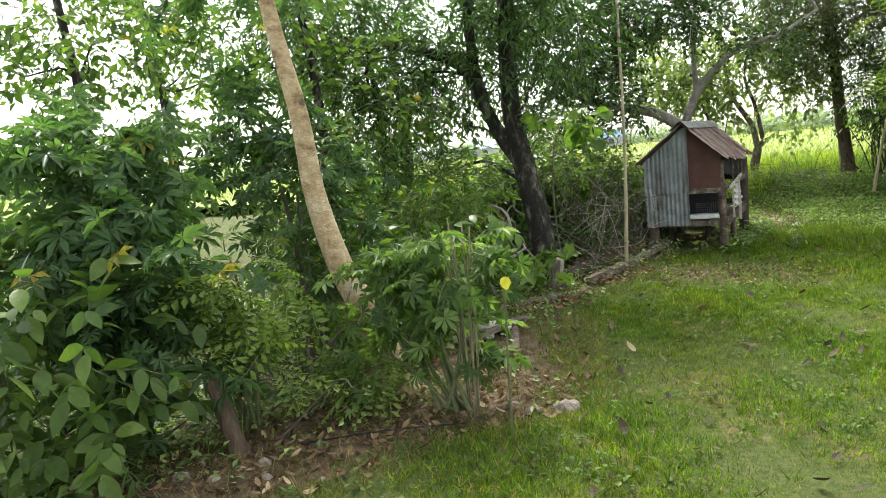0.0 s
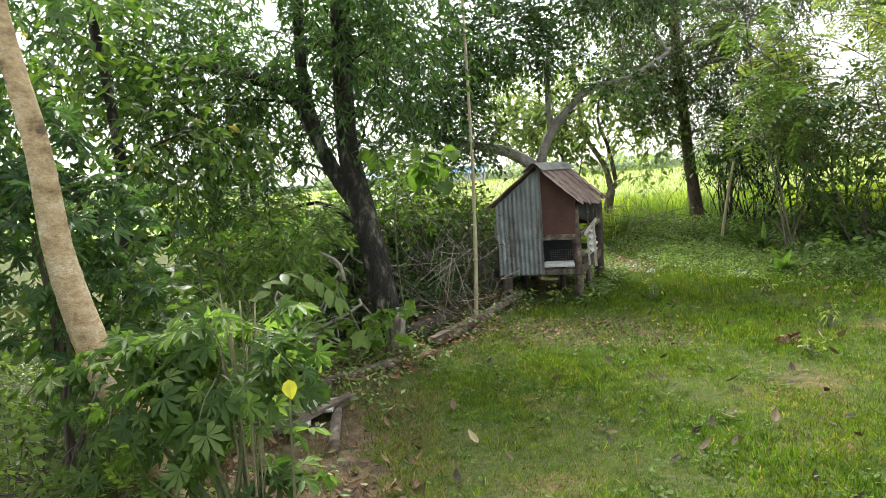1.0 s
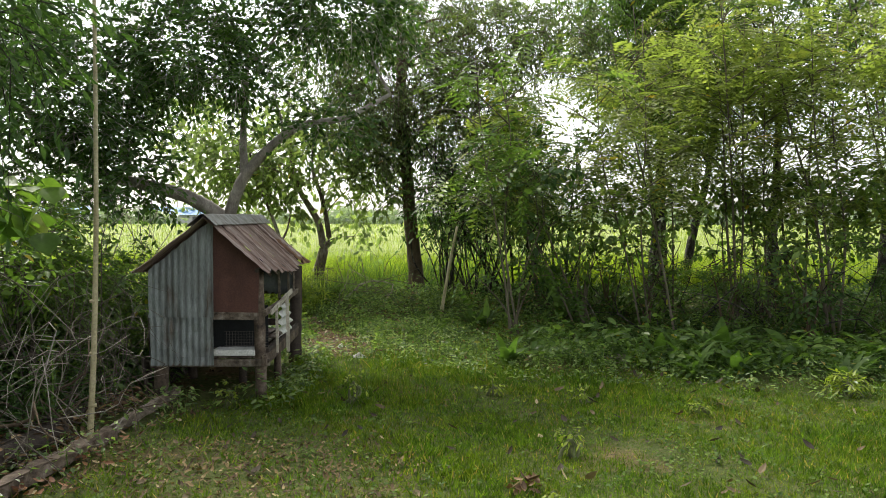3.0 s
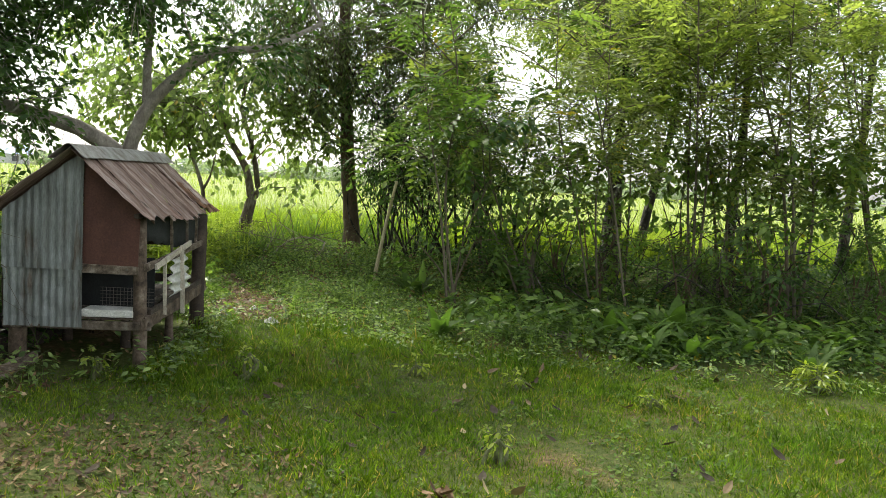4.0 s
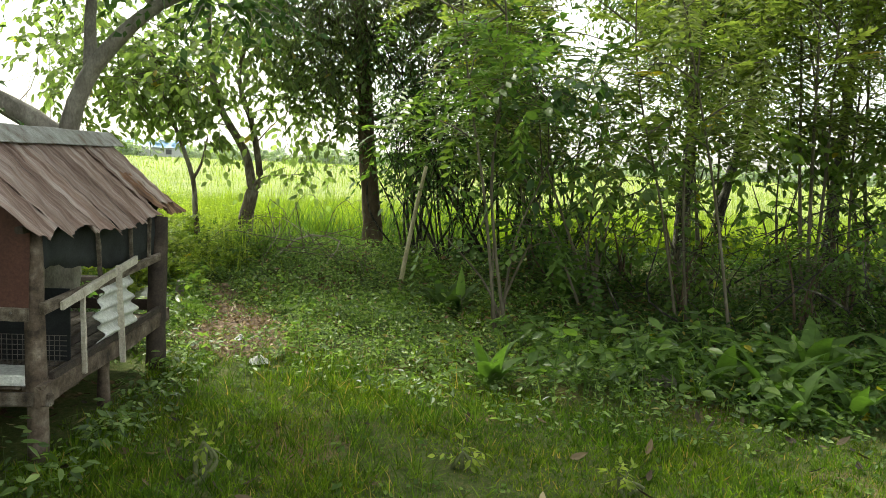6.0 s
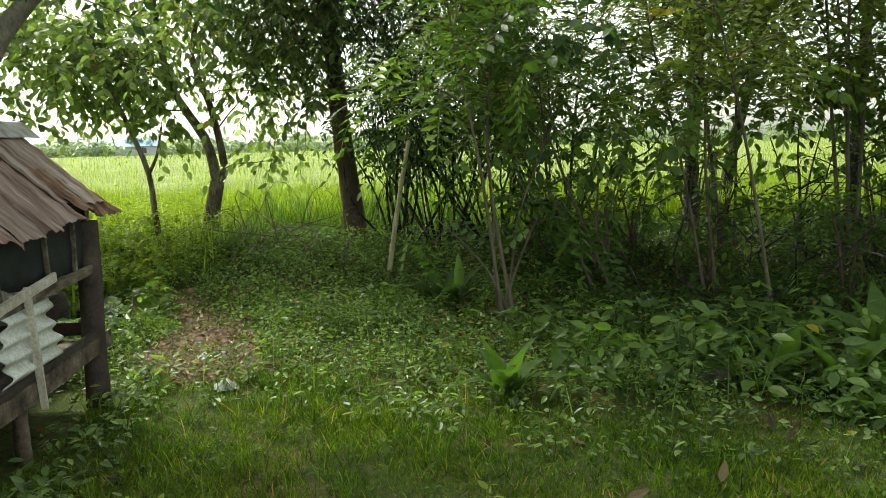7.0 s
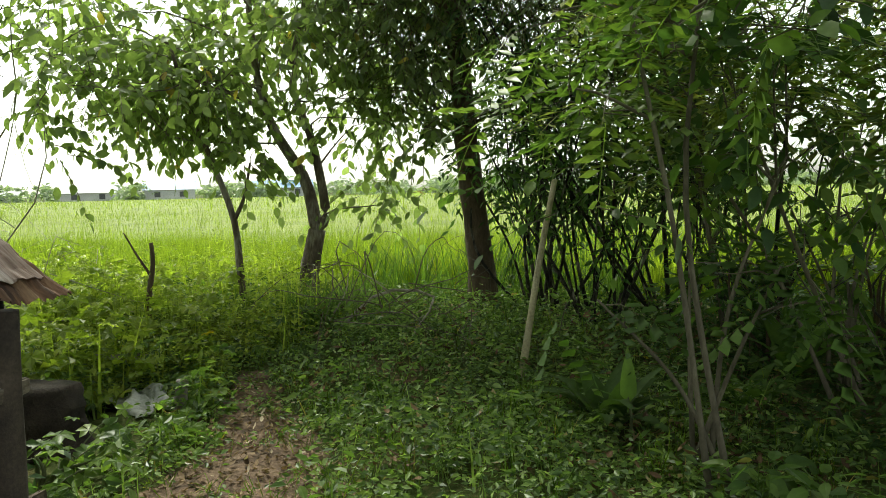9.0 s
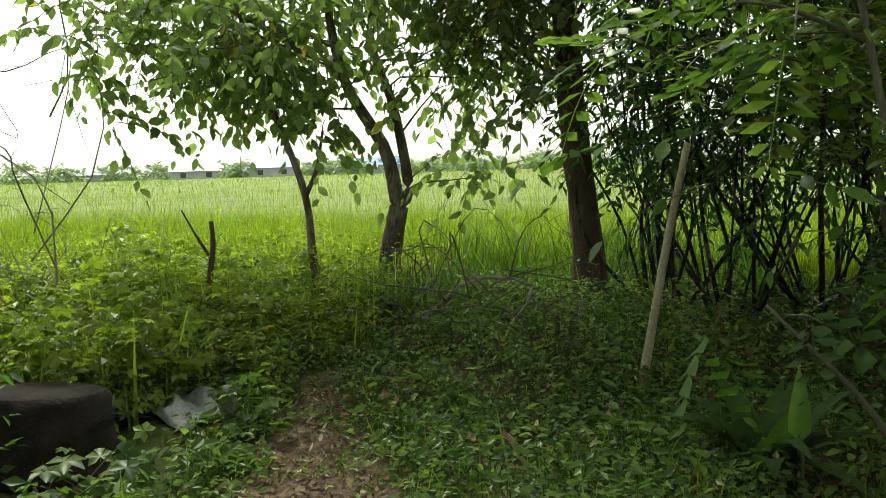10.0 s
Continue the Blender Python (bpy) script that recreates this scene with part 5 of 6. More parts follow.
def left_bed(x, y, g):
    return (((x + 0.85) / 0.55) ** 2 + ((y - 2.6) / 0.65) ** 2 > 1) & (x < yard_left(y) - 0.1 + g.normal(0, 0.15, len(x))) & ~((x > -1.1) & (y < 2.8) & (y > -1.5) & (g.uniform(0, 1, len(x)) > 0.12)) & ~((np.abs(x + 0.05) < 0.6) & (y > 7.9) & (y < 10.2))


def under_hedge(x, y, g):
    return margin(x, y, g) & (x > 3.9 + 0.25 * (12 - y) + g.normal(0, 0.35, len(x)))


def open_margin(x, y, g):
    bare = (ring_noise(x * 1.9 + 3, y * 1.9) < -0.25) & (g.uniform(0, 1, len(x)) < 0.6)
    return margin(x, y, g) & ~bare & (x < 3.9 + 0.25 * (12 - y) + g.normal(0, 0.35, len(x)))


# hedge side of the weed bed, its shade carried by the darker leaf colour
growth("undergrowth", "low broad weeds under the young trees, darkened in colour as shade", simple_leaf(0.6), LEAF_SHADE_TONED, 3300, (2.8, 11, 8.6, 16.0), under_hedge, 0.30, 0.16, 0.072, 10, 331, 0.7)
growth("undergrowth", "low leafy weeds covering the ground", kite(0.5), LEAF_WEED, 12500, (-3.5, 6.5, 8.6, 17.0), open_margin, 0.24, 0.13, 0.05, 14, 301, 0.4)
growth("undergrowth", "taller leafy weeds along the bank and hedge", simple_leaf(0.5), LEAF_GREEN, 1150, (-3.5, 8, 9.5, 16.6), open_margin, 0.38, 0.16, 0.08, 11, 302, 0.7)
growth("vine_growth", "broad lobed green vine leaves sprawling near the field", palmate(5, 0.34), LEAF_GREEN, 420, (-4.0, 0.3, 10.4, 15.5), margin, 0.5, 0.2, 0.12, 7, 303)
growth("tall_weeds", "tall yellow-green weeds before the rice", kite(0.42), LEAF_SUN, 2000, (-7, 0.3, 13.9, 17.2), margin, 0.72, 0.2, 0.065, 15, 304)
growth("tall_weeds", "large-leaved bright creepers before the rice", palmate(5, 0.38), LEAF_SUN, 330, (-4.2, -0.5, 12.4, 15.6), margin, 0.7, 0.22, 0.15, 8, 319)
growth("tall_weeds", "soft yellow-green weeds behind the coop", kite(0.5), LEAF_SUN, 480, (-4.2, -0.2, 12.2, 14.6), margin, 0.6, 0.18, 0.075, 13, 329)
growth("undergrowth", "bright knee-high weeds between coop and field", simple_leaf(0.5), LEAF_SUN, 650, (-4.5, 0.1, 12.7, 14.6), margin, 0.42, 0.16, 0.055, 13, 320)
growth("undergrowth", "low leafy weeds below the shrubs and brush", kite(0.55), LEAF_WEED, 3000, (-6.5, 0.6, -2, 10), left_bed, 0.25, 0.14, 0.06, 10, 305)
growth("undergrowth", "knee-high leafy weeds along the hedge's foot", ovate(0.5), LEAF_MID, 700, (3.4, 11, 9.0, 11.8), lambda x, y, g: (y > lawn_edge(x) + 0.2) & (y < lawn_edge(x) + 1.8), 0.50, 0.2, 0.12, 10, 308, 0.7)
growth("undergrowth", "leafy weeds at the feet of the coop", ovate(0.45), LEAF_WEED, 13, (-0.6, 0.75, 7.5, 7.9), lambda x, y, g: x > -9, 0.3, 0.13, 0.075, 12, 317)
# added weeds: screen the light that enters under the coop from the left
growth("undergrowth", "dark weeds added along the coop's closed side to darken beneath", simple_leaf(0.5), LEAF_DARK, 130, (-0.98, -0.66, 8.0, 10.4), lambda x, y, g: x > -9, 0.55, 0.14, 0.08, 14, 330)
growth("undergrowth", "leafy weeds along the coop's open side", ovate(0.45), LEAF_WEED, 60, (0.45, 0.85, 8.1, 10.6), lambda x, y, g: x > -9, 0.22, 0.12, 0.065, 11, 318)
growth("lawn_weeds", "small clover-like weeds in the grass", simple_leaf(0.75), LAWN_WEED, 4800, (-0.5, 9, -2, 10.5), lambda x, y, g: (x > yard_left(y)) & (y < lawn_edge(x) + 0.3) & (ring_noise(x, y) + g.normal(0, 0.6, len(x)) > 0.0), 0.07, 0.055, 0.034, 7, 306)

growth("lawn_weeds", "taller leafy weeds along the lawn's far edge", simple_leaf(0.5), LEAF_WEED, 420, (0.3, 9, 7.6, 10.6), lambda x, y, g: (np.abs(y - lawn_edge(x)) < 0.7) & (x > 0.7), 0.24, 0.11, 0.06, 11, 307)


def tufts(name, label, mat, count, region, keep, tall, width, seed, blades=9, lean=0.3):
    g = np.random.default_rng(seed)
    x0, x1, y0, y1 = region
    x, y = g.uniform(x0, x1, count), g.uniform(y0, y1, count)
    ok = keep(x, y, g)
    x, y = np.repeat(x[ok], blades), np.repeat(y[ok], blades)
    x, y = x + g.normal(0, 0.03, len(x)), y + g.normal(0, 0.03, len(y))
    P = np.stack([x, y, height(x, y) - 0.01], 1)
    return tagged(part(name, stand(blade(0.4, 3, width), P, tall * g.uniform(0.5, 1.2, len(x)), lean, g), mat), label, "grass", kind="stuff")


tufts("grass_tufts", "longer grass tufts between the weeds", GRASS, 800, (-3.5, 7.5, 8.6, 17.0), open_margin, 0.30, 0.022, 311)
tufts("grass_tufts", "longer soft grass at the foot of the coop", GRASS, 420, (0.5, 3.2, 7.6, 10.6), lambda x, y, g: (off_path(x, y) > 0.5) & (ring_noise(x, y) > -0.3), 0.17, 0.03, 312, 12, 0.4)
tufts("grass_tufts", "taller tufts standing in the short grass", GRASS, 2200, (-0.4, 8.5, -2.2, 9.5), lambda x, y, g: (x > yard_left(y) + 0.1) & (y < lawn_edge(x)), 0.095, 0.05, 315, 12, 0.6)
tufts("reeds", "tall dark green grass beside the bank tree", LEAF_MID, 150, (0.4, 3.6, 15.9, 17.2), lambda x, y, g: x > 0.2, 0.85, 0.014, 313, 6, 0.16)
tufts("grass_clump", "dark green clump of long arching grass below the forked tree", LEAF_GREEN, 95, (-0.25, 0.95, 14.7, 15.5), lambda x, y, g: ((x - 0.35) / 0.6) ** 2 + ((y - 15.1) / 0.4) ** 2 < 1, 0.5, 0.03, 317, 10, 0.75)
tufts("dry_grass", "dry straw-coloured grass on the bare bed", DRY_GRASS, 2300, (-1.6, 0.9, -1.8, 3.6), lambda x, y, g: (x < yard_left(y) + 0.35), 0.10, 0.03, 314, 9, 0.8)


def litter(name, label, mat, count, region, keep, size, seed, lift=(0.015, 0.035)):
    g = np.random.default_rng(seed)
    x0, x1, y0, y1 = region
    x, y = g.uniform(x0, x1, count), g.uniform(y0, y1, count)
    ok = keep(x, y, g)
    x, y = x[ok], y[ok]
    n = len(x)
    a = g.uniform(0, 6.3, n)
    P = np.stack([x, y, height(x, y) + g.uniform(*lift, n)], 1)
    D = np.stack([np.cos(a), np.sin(a), g.normal(0, 0.2, n)], 1)
    U = np.stack([g.normal(0, 0.4, n), g.normal(0, 0.4, n), np.ones(n)], 1)
    return tagged(part(name, scatter(ovate(0.5, -0.45), P, D, U, size * g.uniform(0.5, 1.4, n)), mat), label, "leaves", kind="stuff")


litter("fallen_leaves", "dry brown leaves strewn over the grass", LAWN_LEAF, 520, (0.0, 8, -1.5, 9), lambda x, y, g: x > yard_left(y), 0.082, 321, (0.02, 0.045))
litter("fallen_leaves", "drift of dry leaves on thin grass before the coop", DRIFT_LEAF, 5200, (-0.6, 2.4, 4.6, 7.2), lambda x, y, g: ((x - 0.8) / 1.4) ** 2 + ((y - 5.85) / 1.0) ** 2 < g.uniform(0.05, 1.0, len(x)), 0.037, 322, (0.005, 0.035))
litter("fallen_leaves", "thick dry litter on the bare bed by the shrub", DEAD_LEAF, 2600, (-1.5, 0.8, -1.8, 1.8), lambda x, y, g: x < yard_left(y) + 0.1, 0.055, 326, (0.005, 0.03))
litter("fallen_leaves", "dry leaves and chips on the trodden path", PATH_LEAF, 4200, (-0.6, 2.2, 10.2, 13.4), lambda x, y, g: off_path(x, y) < g.uniform(0.15, 0.6, len(x)), 0.042, 323)
tufts("grass_tufts", "sparse weeds and grass on the trodden path", GRASS, 520, (-0.4, 1.8, 10.2, 13.8), lambda x, y, g: (off_path(x, y) < 0.5) & (ring_noise(x * 2.3 + 5, y * 2.3) > -0.15), 0.13, 0.035, 316, 7, 0.7)
growth("undergrowth", "small leafy weeds creeping over the trodden path", kite(0.5), LEAF_WEED, 700, (-0.4, 1.9, 10.2, 14.0), lambda x, y, g: (off_path(x, y) < 0.45) & (ring_noise(x * 2.6, y * 2.6 + 3) > np.interp(y, [10.2, 12.2, 13.2], [0.6, 0.35, -0.35])), 0.12, 0.11, 0.042, 10, 332, 0.5)
litter("fallen_leaves", "leaf litter on the bare bed and under the brush", DEAD_LEAF, 3000, (-3, 0.8, -2, 9.5), lambda x, y, g: x < yard_left(y) + 0.15, 0.06, 324)
litter("fallen_leaves", "reddish dead leaves heaped along the planks", RED_LEAF, 900, (-1.5, 0.1, 3.6, 6.6), lambda x, y, g: np.abs(x + 0.75 - 0.14 * (y - 5)) < g.uniform(0.1, 0.55, len(x)), 0.055, 328, (0.02, 0.07))
litter("fallen_leaves", "dead leaves lodged among the bank's weeds", DEAD_LEAF, 1500, (0.2, 4.2, 11.2, 15.4), lambda x, y, g: (off_path(x, y) > 0.5) & (ring_noise(x * 1.9 + 3, y * 1.9) < 0.0), 0.06, 329, (0.03, 0.2))
litter("fallen_leaves", "leaf litter under the young trees", DEAD_LEAF, 1600, (2.4, 10, 10, 14.5), lambda x, y, g: x > 2, 0.07, 325)

# ---- bare earth: the trodden strip and the bed by the shrub ----
def earth_strip(name, label, left, right, y0, y1, rows, seed, mat):
    g = np.random.default_rng(seed)
    v, f, w = [], [], 9
    for j in range(rows + 1):
        y = y0 + (y1 - y0) * j / rows
        a, b = left(y) + g.normal(0, 0.09), right(y) + g.normal(0, 0.09)
        for i in range(w):
            x = a + (b - a) * i / (w - 1)
            edge = 0.0 if 0 < i < w - 1 and 0 < j < rows else -0.02
            v.append((x, y, float(height(x, y)) + 0.008 + edge + g.uniform(0, 0.006)))
    for j in range(rows):
        for i in range(w - 1):
            k = j * w + i
            f.append((k, k + 1, k + w + 1, k + w))
    return tagged(part(name, (np.array(v), np.array(f)), mat, smooth=True), label, "ground", kind="structure")


PATH_SOIL = surface("path_soil", [(0.32, (0.06, 0.037, 0.023)), (0.48, (0.15, 0.094, 0.058)), (0.6, (0.23, 0.152, 0.098)), (0.75, (0.34, 0.25, 0.17))], 7, 40, 0.95, relief=0.8, dist=0.02)
SOIL = surface("bare_soil", [(0.32, (0.04, 0.026, 0.014)), (0.48, (0.10, 0.066, 0.034)), (0.6, (0.155, 0.108, 0.058)), (0.75, (0.25, 0.185, 0.105))], 9, 46, 0.95, relief=0.8, dist=0.02)


earth_strip("path", "trodden reddish-brown earth with dry litter", lambda y: float(strip_mid(y) - strip_half(y)), lambda y: float(strip_mid(y) + strip_half(y)), 10.3, 13.8, 24, 341, PATH_SOIL)
earth_strip("soil_bed", "bare brown soil below shrubs", lambda y: -1.5, lambda y: float(yard_left(y)) - 0.1, -2.0, 3.2, 30, 342, SOIL)

# ---- plants with large leaves ----
def big_leaf(width=0.3, arch=0.35, segs=7):
    v, f = [], []
    for i in range(segs + 1):
        t = i / segs
        w = width * max(0.02, math.sin(math.pi * min(1, 0.06 + 0.94 * t) ** 0.8)) / 2 if i < segs else 0.004
        if t < 0.22:
            w = 0.012
        y, z = t * (1 - 0.25 * arch * t), -arch * t * t * t
        v += [(-w, y, z + 0.25 * w), (0, y, z), (w, y, z + 0.25 * w)]
        if i:
            b = 3 * i
            f += [(b - 3, b - 2, b + 1), (b - 3, b + 1, b), (b - 2, b - 1, b + 2), (b - 2, b + 2, b + 1)]
    return np.array(v, float), np.array(f)


def clump_plant(x, y, leaves, tall, seed, label, mat, width=0.26, lean=0.5):
    """A stemless plant of upright broad leaves, each leaf a part."""
    g = np.random.default_rng(seed)
    root = empty("broad_leaf_plant", (x, y, float(height(x, y)) - 0.02), label=label, category="plant", group="broad-leaved plants by the hedge")
    for i in range(leaves):
        a = 2.4 * i + g.uniform(-0.4, 0.4)
        tilt = lean * g.uniform(0.25, 1.2)
        d = np.array([[math.cos(a) * tilt, math.sin(a) * tilt, 1.0]])
        u = np.array([[-math.cos(a), -math.sin(a), 0.4]])
        p = np.array([[math.cos(a) * 0.03, math.sin(a) * 0.03, 0.0]])
        part("leaf", scatter(big_leaf(width, g.uniform(0.2, 0.75)), p, d, u, tall * g.uniform(0.65, 1.1)), mat, root, smooth=True)
    return root


for k, (x, y, n, h, m) in enumerate(((3.08, 9.78, 17, 0.52, LEAF_BROAD), (2.9, 12.4, 20, 0.6, LEAF_SHADE_TONED), (5.15, 9.55, 12, 0.6, LEAF_BROAD), (5.45, 10.6, 10, 0.7, LEAF_BROAD), (4.97, 9.9, 8, 0.55, LEAF_BROAD),
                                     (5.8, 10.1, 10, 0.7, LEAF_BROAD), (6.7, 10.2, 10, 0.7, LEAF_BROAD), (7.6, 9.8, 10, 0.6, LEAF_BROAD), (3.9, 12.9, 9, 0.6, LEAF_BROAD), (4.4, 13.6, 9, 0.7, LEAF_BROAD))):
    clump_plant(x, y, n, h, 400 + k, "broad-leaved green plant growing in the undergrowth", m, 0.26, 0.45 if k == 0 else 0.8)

for k, (x, y, h) in enumerate(((3.18, 6.14, 0.26), (2.88, 4.93, 0.2), (1.38, 7.86, 0.34), (0.2, 7.8, 0.3), (2.75, 8.03, 0.2), (3.57, 7.84, 0.18), (4.6, 7.4, 0.18))):
    shrub((x, y), blob_list((0, 0, h * 0.75, 0.1, 0.1, h * 0.3)), ovate(0.45), LEAF_SUN, 11, 5, 0.05, 460 + k, "small upright leafy weed standing in the lawn", stems=4, tall=h, category="weed", reach=0.1)
litter("fallen_leaves", "clump of curled brown leaves on the lawn", DEAD_LEAF, 26, (2.6, 2.85, 5.3, 5.55), lambda x, y, g: x > 0, 0.085, 327, (0.02, 0.07))

root = empty("pale_leaf_plant", (3.0, 12.2, float(height(3.0, 12.2))), label="plant with one upright pale green blade-like leaf", category="plant")
part("leaf", scatter(big_leaf(0.24, 0.1), np.array([[0, 0, 0.2]]), np.array([[0.0, -0.05, 1.0]]), np.array([[0, -1.0, 0.1]]), 0.42), LEAF_LIGHT, root, smooth=True)
part("stem", branch([(0, 0, -0.02), (0.02, 0, 0.15), (0, 0, 0.3)], 0.012, 0.007, 6, 6), STEM, root)
gh = np.random.default_rng(77)
for k in range(16):
    x = 4.3 + 0.36 * k + gh.uniform(-0.15, 0.15)
    # every third plant takes the shade-toned green
    clump_plant(x, float(lawn_edge(x)) + gh.uniform(0.2, 1.4), 9, gh.uniform(0.42, 0.66), 450 + k, "broad-leaved green plant growing in the undergrowth", LEAF_BROAD if k % 3 else LEAF_SHADE_TONED, 0.2, 0.7)
shrub((6.3, 8.0), blob_list((0, 0, 0.2, 0.16, 0.16, 0.09)), LANCE, LEAF_LIME, 40, 6, 0.09, 430, "small bushy weed with yellow-green leaves in the grass", stems=6, tall=0.3, category="weed", reach=0.14)

# climbing plant with large bright leaves by the dark tree
tree("climbing_vine", (-1.15, 5.85), [([(0, 0, 0), (-0.1, 0.05, 0.8), (-0.05, 0, 1.6), (0.1, 0, 2.0)], 0.012, 0.006)],
     blob_list((0.1, 0, 2.0, 0.38, 0.25, 0.14)), ovate(0.95, 0.2), LEAF_LIGHT, STEM, 9, 4, 0.2, 440, "climbing vine with large bright green leaves", category="vine", droop=0.3, reach=0.35, limb=0.005, flat=1.0)
shrub((-1.05, 4.5), blob_list((0, 0, 0.5, 0.3, 0.3, 0.15), (-0.35, 0.1, 0.85, 0.12, 0.12, 0.08), (-0.5, -0.4, 0.6, 0.2, 0.2, 0.12)), palmate(5, 0.5), LEAF_LIGHT, 16, 4, 0.2, 441, "low plant with broad bright leaves by the planks", stems=4, tall=0.5)
shrub((-1.3, 1.75), blob_list((0, 0, 0.35, 0.3, 0.3, 0.2)), PALM, LEAF_MID, 20, 4, 0.15, 442, "low plant with lobed leaves beside the pale board", stems=4, tall=0.5)

# low spreading branch with broad leaves reaching from the hedge
shrub((3.3, 11.7), blob_list((0.5, 0.1, 1.75, 0.5, 0.4, 0.25), (0.3, 0.3, 2.2, 0.6, 0.5, 0.3), (0.8, 0.2, 2.6, 0.5, 0.5, 0.3), (-0.2, -0.4, 2.2, 0.6, 0.4, 0.3), (0.4, -0.5, 2.6, 0.6, 0.5, 0.35), (0.1, -0.3, 3.0, 0.6, 0.5, 0.3)), ovate(0.5, 0.18), LEAF_DARK, 74, 6, 0.14, 443, "slender shrub with broad drooping dark green leaves", stems=1, tall=1.2, bark=BARK_YOUNG, droop=0.25, reach=0.45, flat=1.4)

# broad-leaved branch reaching out of the hedge, over a dark clump
shrub((3.38, 11.75), blob_list((-0.6, -0.05, 1.02, 0.3, 0.2, 0.06), (-0.1, 0.0, 1.2, 0.4, 0.3, 0.08), (0.35, -0.1, 1.2, 0.45, 0.35, 0.1), (0.75, -0.15, 1.05, 0.4, 0.3, 0.08)), frond(5, 0.46, 0.17, 0.45), LEAF_BROAD, 12, 2, 0.40, 446, "low shrub with long branches of broad dark leaves", stems=3, tall=0.8, bark=BARK_YOUNG, reach=0.35, flat=1.3, droop=0.25)
shrub((-0.35, 11.35), blob_list((0, 0, 0.22, 0.35, 0.25, 0.1), (0.35, 0.1, 0.18, 0.2, 0.2, 0.08)), palmate(5, 0.36), LEAF_GREEN, 13, 3, 0.17, 445, "creeper with broad lobed pale green leaves", stems=4, tall=0.3, category="vine", reach=0.25)

# one yellowed leaf on the shrub
root = empty("yellow_leaf_stem", (0.42, 0.42, 0), label="thin stem with one yellowed leaf", category="plant")
part("stem", branch([(0, 0, 0), (0.01, 0, 0.5), (0.03, 0, 0.95)], 0.008, 0.004, 8, 6), STEM, root)
part("leaf", scatter(ovate(0.8, 0.2), np.array([[0.03, 0, 0.97]]), np.array([[0.2, -0.3, -0.8]]), np.array([[0.3, -1.0, 0.3]]), 0.08), LEAF_YELLOW, root)

# ---- dead wood ----
def brush(name, label, n, centre, radii, seed, mat, longest=1.3, thick=0.009, up=0.6):
    g = np.random.default_rng(seed)
    heap = empty(name, (centre[0], centre[1], 0), label=label, category="brush")
    o = np.array([centre[0], centre[1], 0])
    for i in range(n):
        a = np.array([centre[0] + g.normal(0, radii[0] * 0.6), centre[1] + g.normal(0, radii[1] * 0.6), 0.0])
        a[2] = float(height(a[0], a[1])) + abs(g.normal(0, radii[2] * 0.5))
        ang = g.uniform(0, 6.3)
        ln = longest * g.uniform(0.4, 1.1)
        d = np.array([math.cos(ang), math.sin(ang), g.normal(up, 0.5)])
        d /= np.linalg.norm(d)
        s = np.array([-d[1], d[0], 0]) * g.normal(0, 0.4) * ln
        arch = np.array([0, 0, g.normal(0.3, 0.2)]) * ln
        e = a + d * ln + np.array([0, 0, -0.25 * ln])
        e[2] = max(e[2], float(height(e[0], e[1])) + 0.02)
        m = (a + e) / 2 + s + arch
        # keep clear of the coop
        lim = lambda q: -0.75 if q[1] > 7.3 else 0.0
        if name == "brush_heap":
            for q in (a, m, e):
                q[0] = min(q[0], lim(q) - abs(g.normal(0, 0.1)))
        r = thick * g.uniform(0.4, 1.3)
        k1, k2 = g.normal(0, 0.11, 3) * ln, g.normal(0, 0.11, 3) * ln
        pieces = [branch([a - o, (a + m) / 2 + k1 - o, m - o, (m + e) / 2 + k2 - o, e - o], r, r * 0.3, 11, 5, 0.12, i)]
        if g.uniform() < 0.6:
            b = e + (e - m) * 0.3 + g.normal(0, 0.18, 3) * ln
            b[2] = max(b[2], 0.05)
            if name == "brush_heap":
                b[0] = min(b[0], lim(b))
            pieces.append(branch([m * 0.5 + e * 0.5 - o, e * 0.6 + b * 0.4 - o, b - o], r * 0.6, r * 0.2, 6, 4, 0.1, i))
        part("twig", join(pieces), mat, heap, smooth=True)
    return heap


brush("brush_heap", "tangled heap of dry grey twigs by the dark tree", 95, (-1.05, 6.85), (0.5, 0.85, 1.0), 501, TWIG, 1.4, 0.0045, 0.5)
brush("brush_heap", "long pale dry twigs arching out of the brush", 32, (-0.92, 6.5), (0.4, 0.7, 0.8), 508, TWIG_PALE, 1.5, 0.0042, 0.6)
brush("dead_branches", "pale gnarled dead branches beside the dark tree", 14, (-1.7, 4.7), (0.4, 0.4, 0.7), 509, TWIG_PALE, 1.2, 0.017, 0.3)
brush("brush_heap", "thicker dry branches in the brush heap", 16, (-1.1, 6.9), (0.5, 0.8, 0.6), 502, BARK_BROWN, 1.5, 0.012)
growth("undergrowth", "dark weeds and dead leaves inside the brush heap", simple_leaf(0.5), DEAD_LEAF, 130, (-2.0, -0.65, 5.7, 8.0), lambda x, y, g: x > -9, 0.3, 0.16, 0.075, 12, 309)
# dark leaves added inside the heap, standing in for its deep shade
growth("undergrowth", "dark leafy stems filling the brush heap, added for its inner shade", simple_leaf(0.5), LEAF_DARK, 560, (-2.4, -0.95, 6.2, 8.6), lambda x, y, g: x > -9, 0.9, 0.2, 0.07, 16, 310)
brush("fallen_branches", "dry fallen branches on the bank", 30, (0.9, 14.9), (0.6, 0.4, 0.4), 503, BARK_YOUNG, 1.2, 0.0065, 0.5)
brush("fallen_branches", "pale bare branch lying across the bank", 4, (0.7, 14.7), (0.4, 0.3, 0.2), 511, TWIG_PALE, 1.3, 0.016, 0.3)
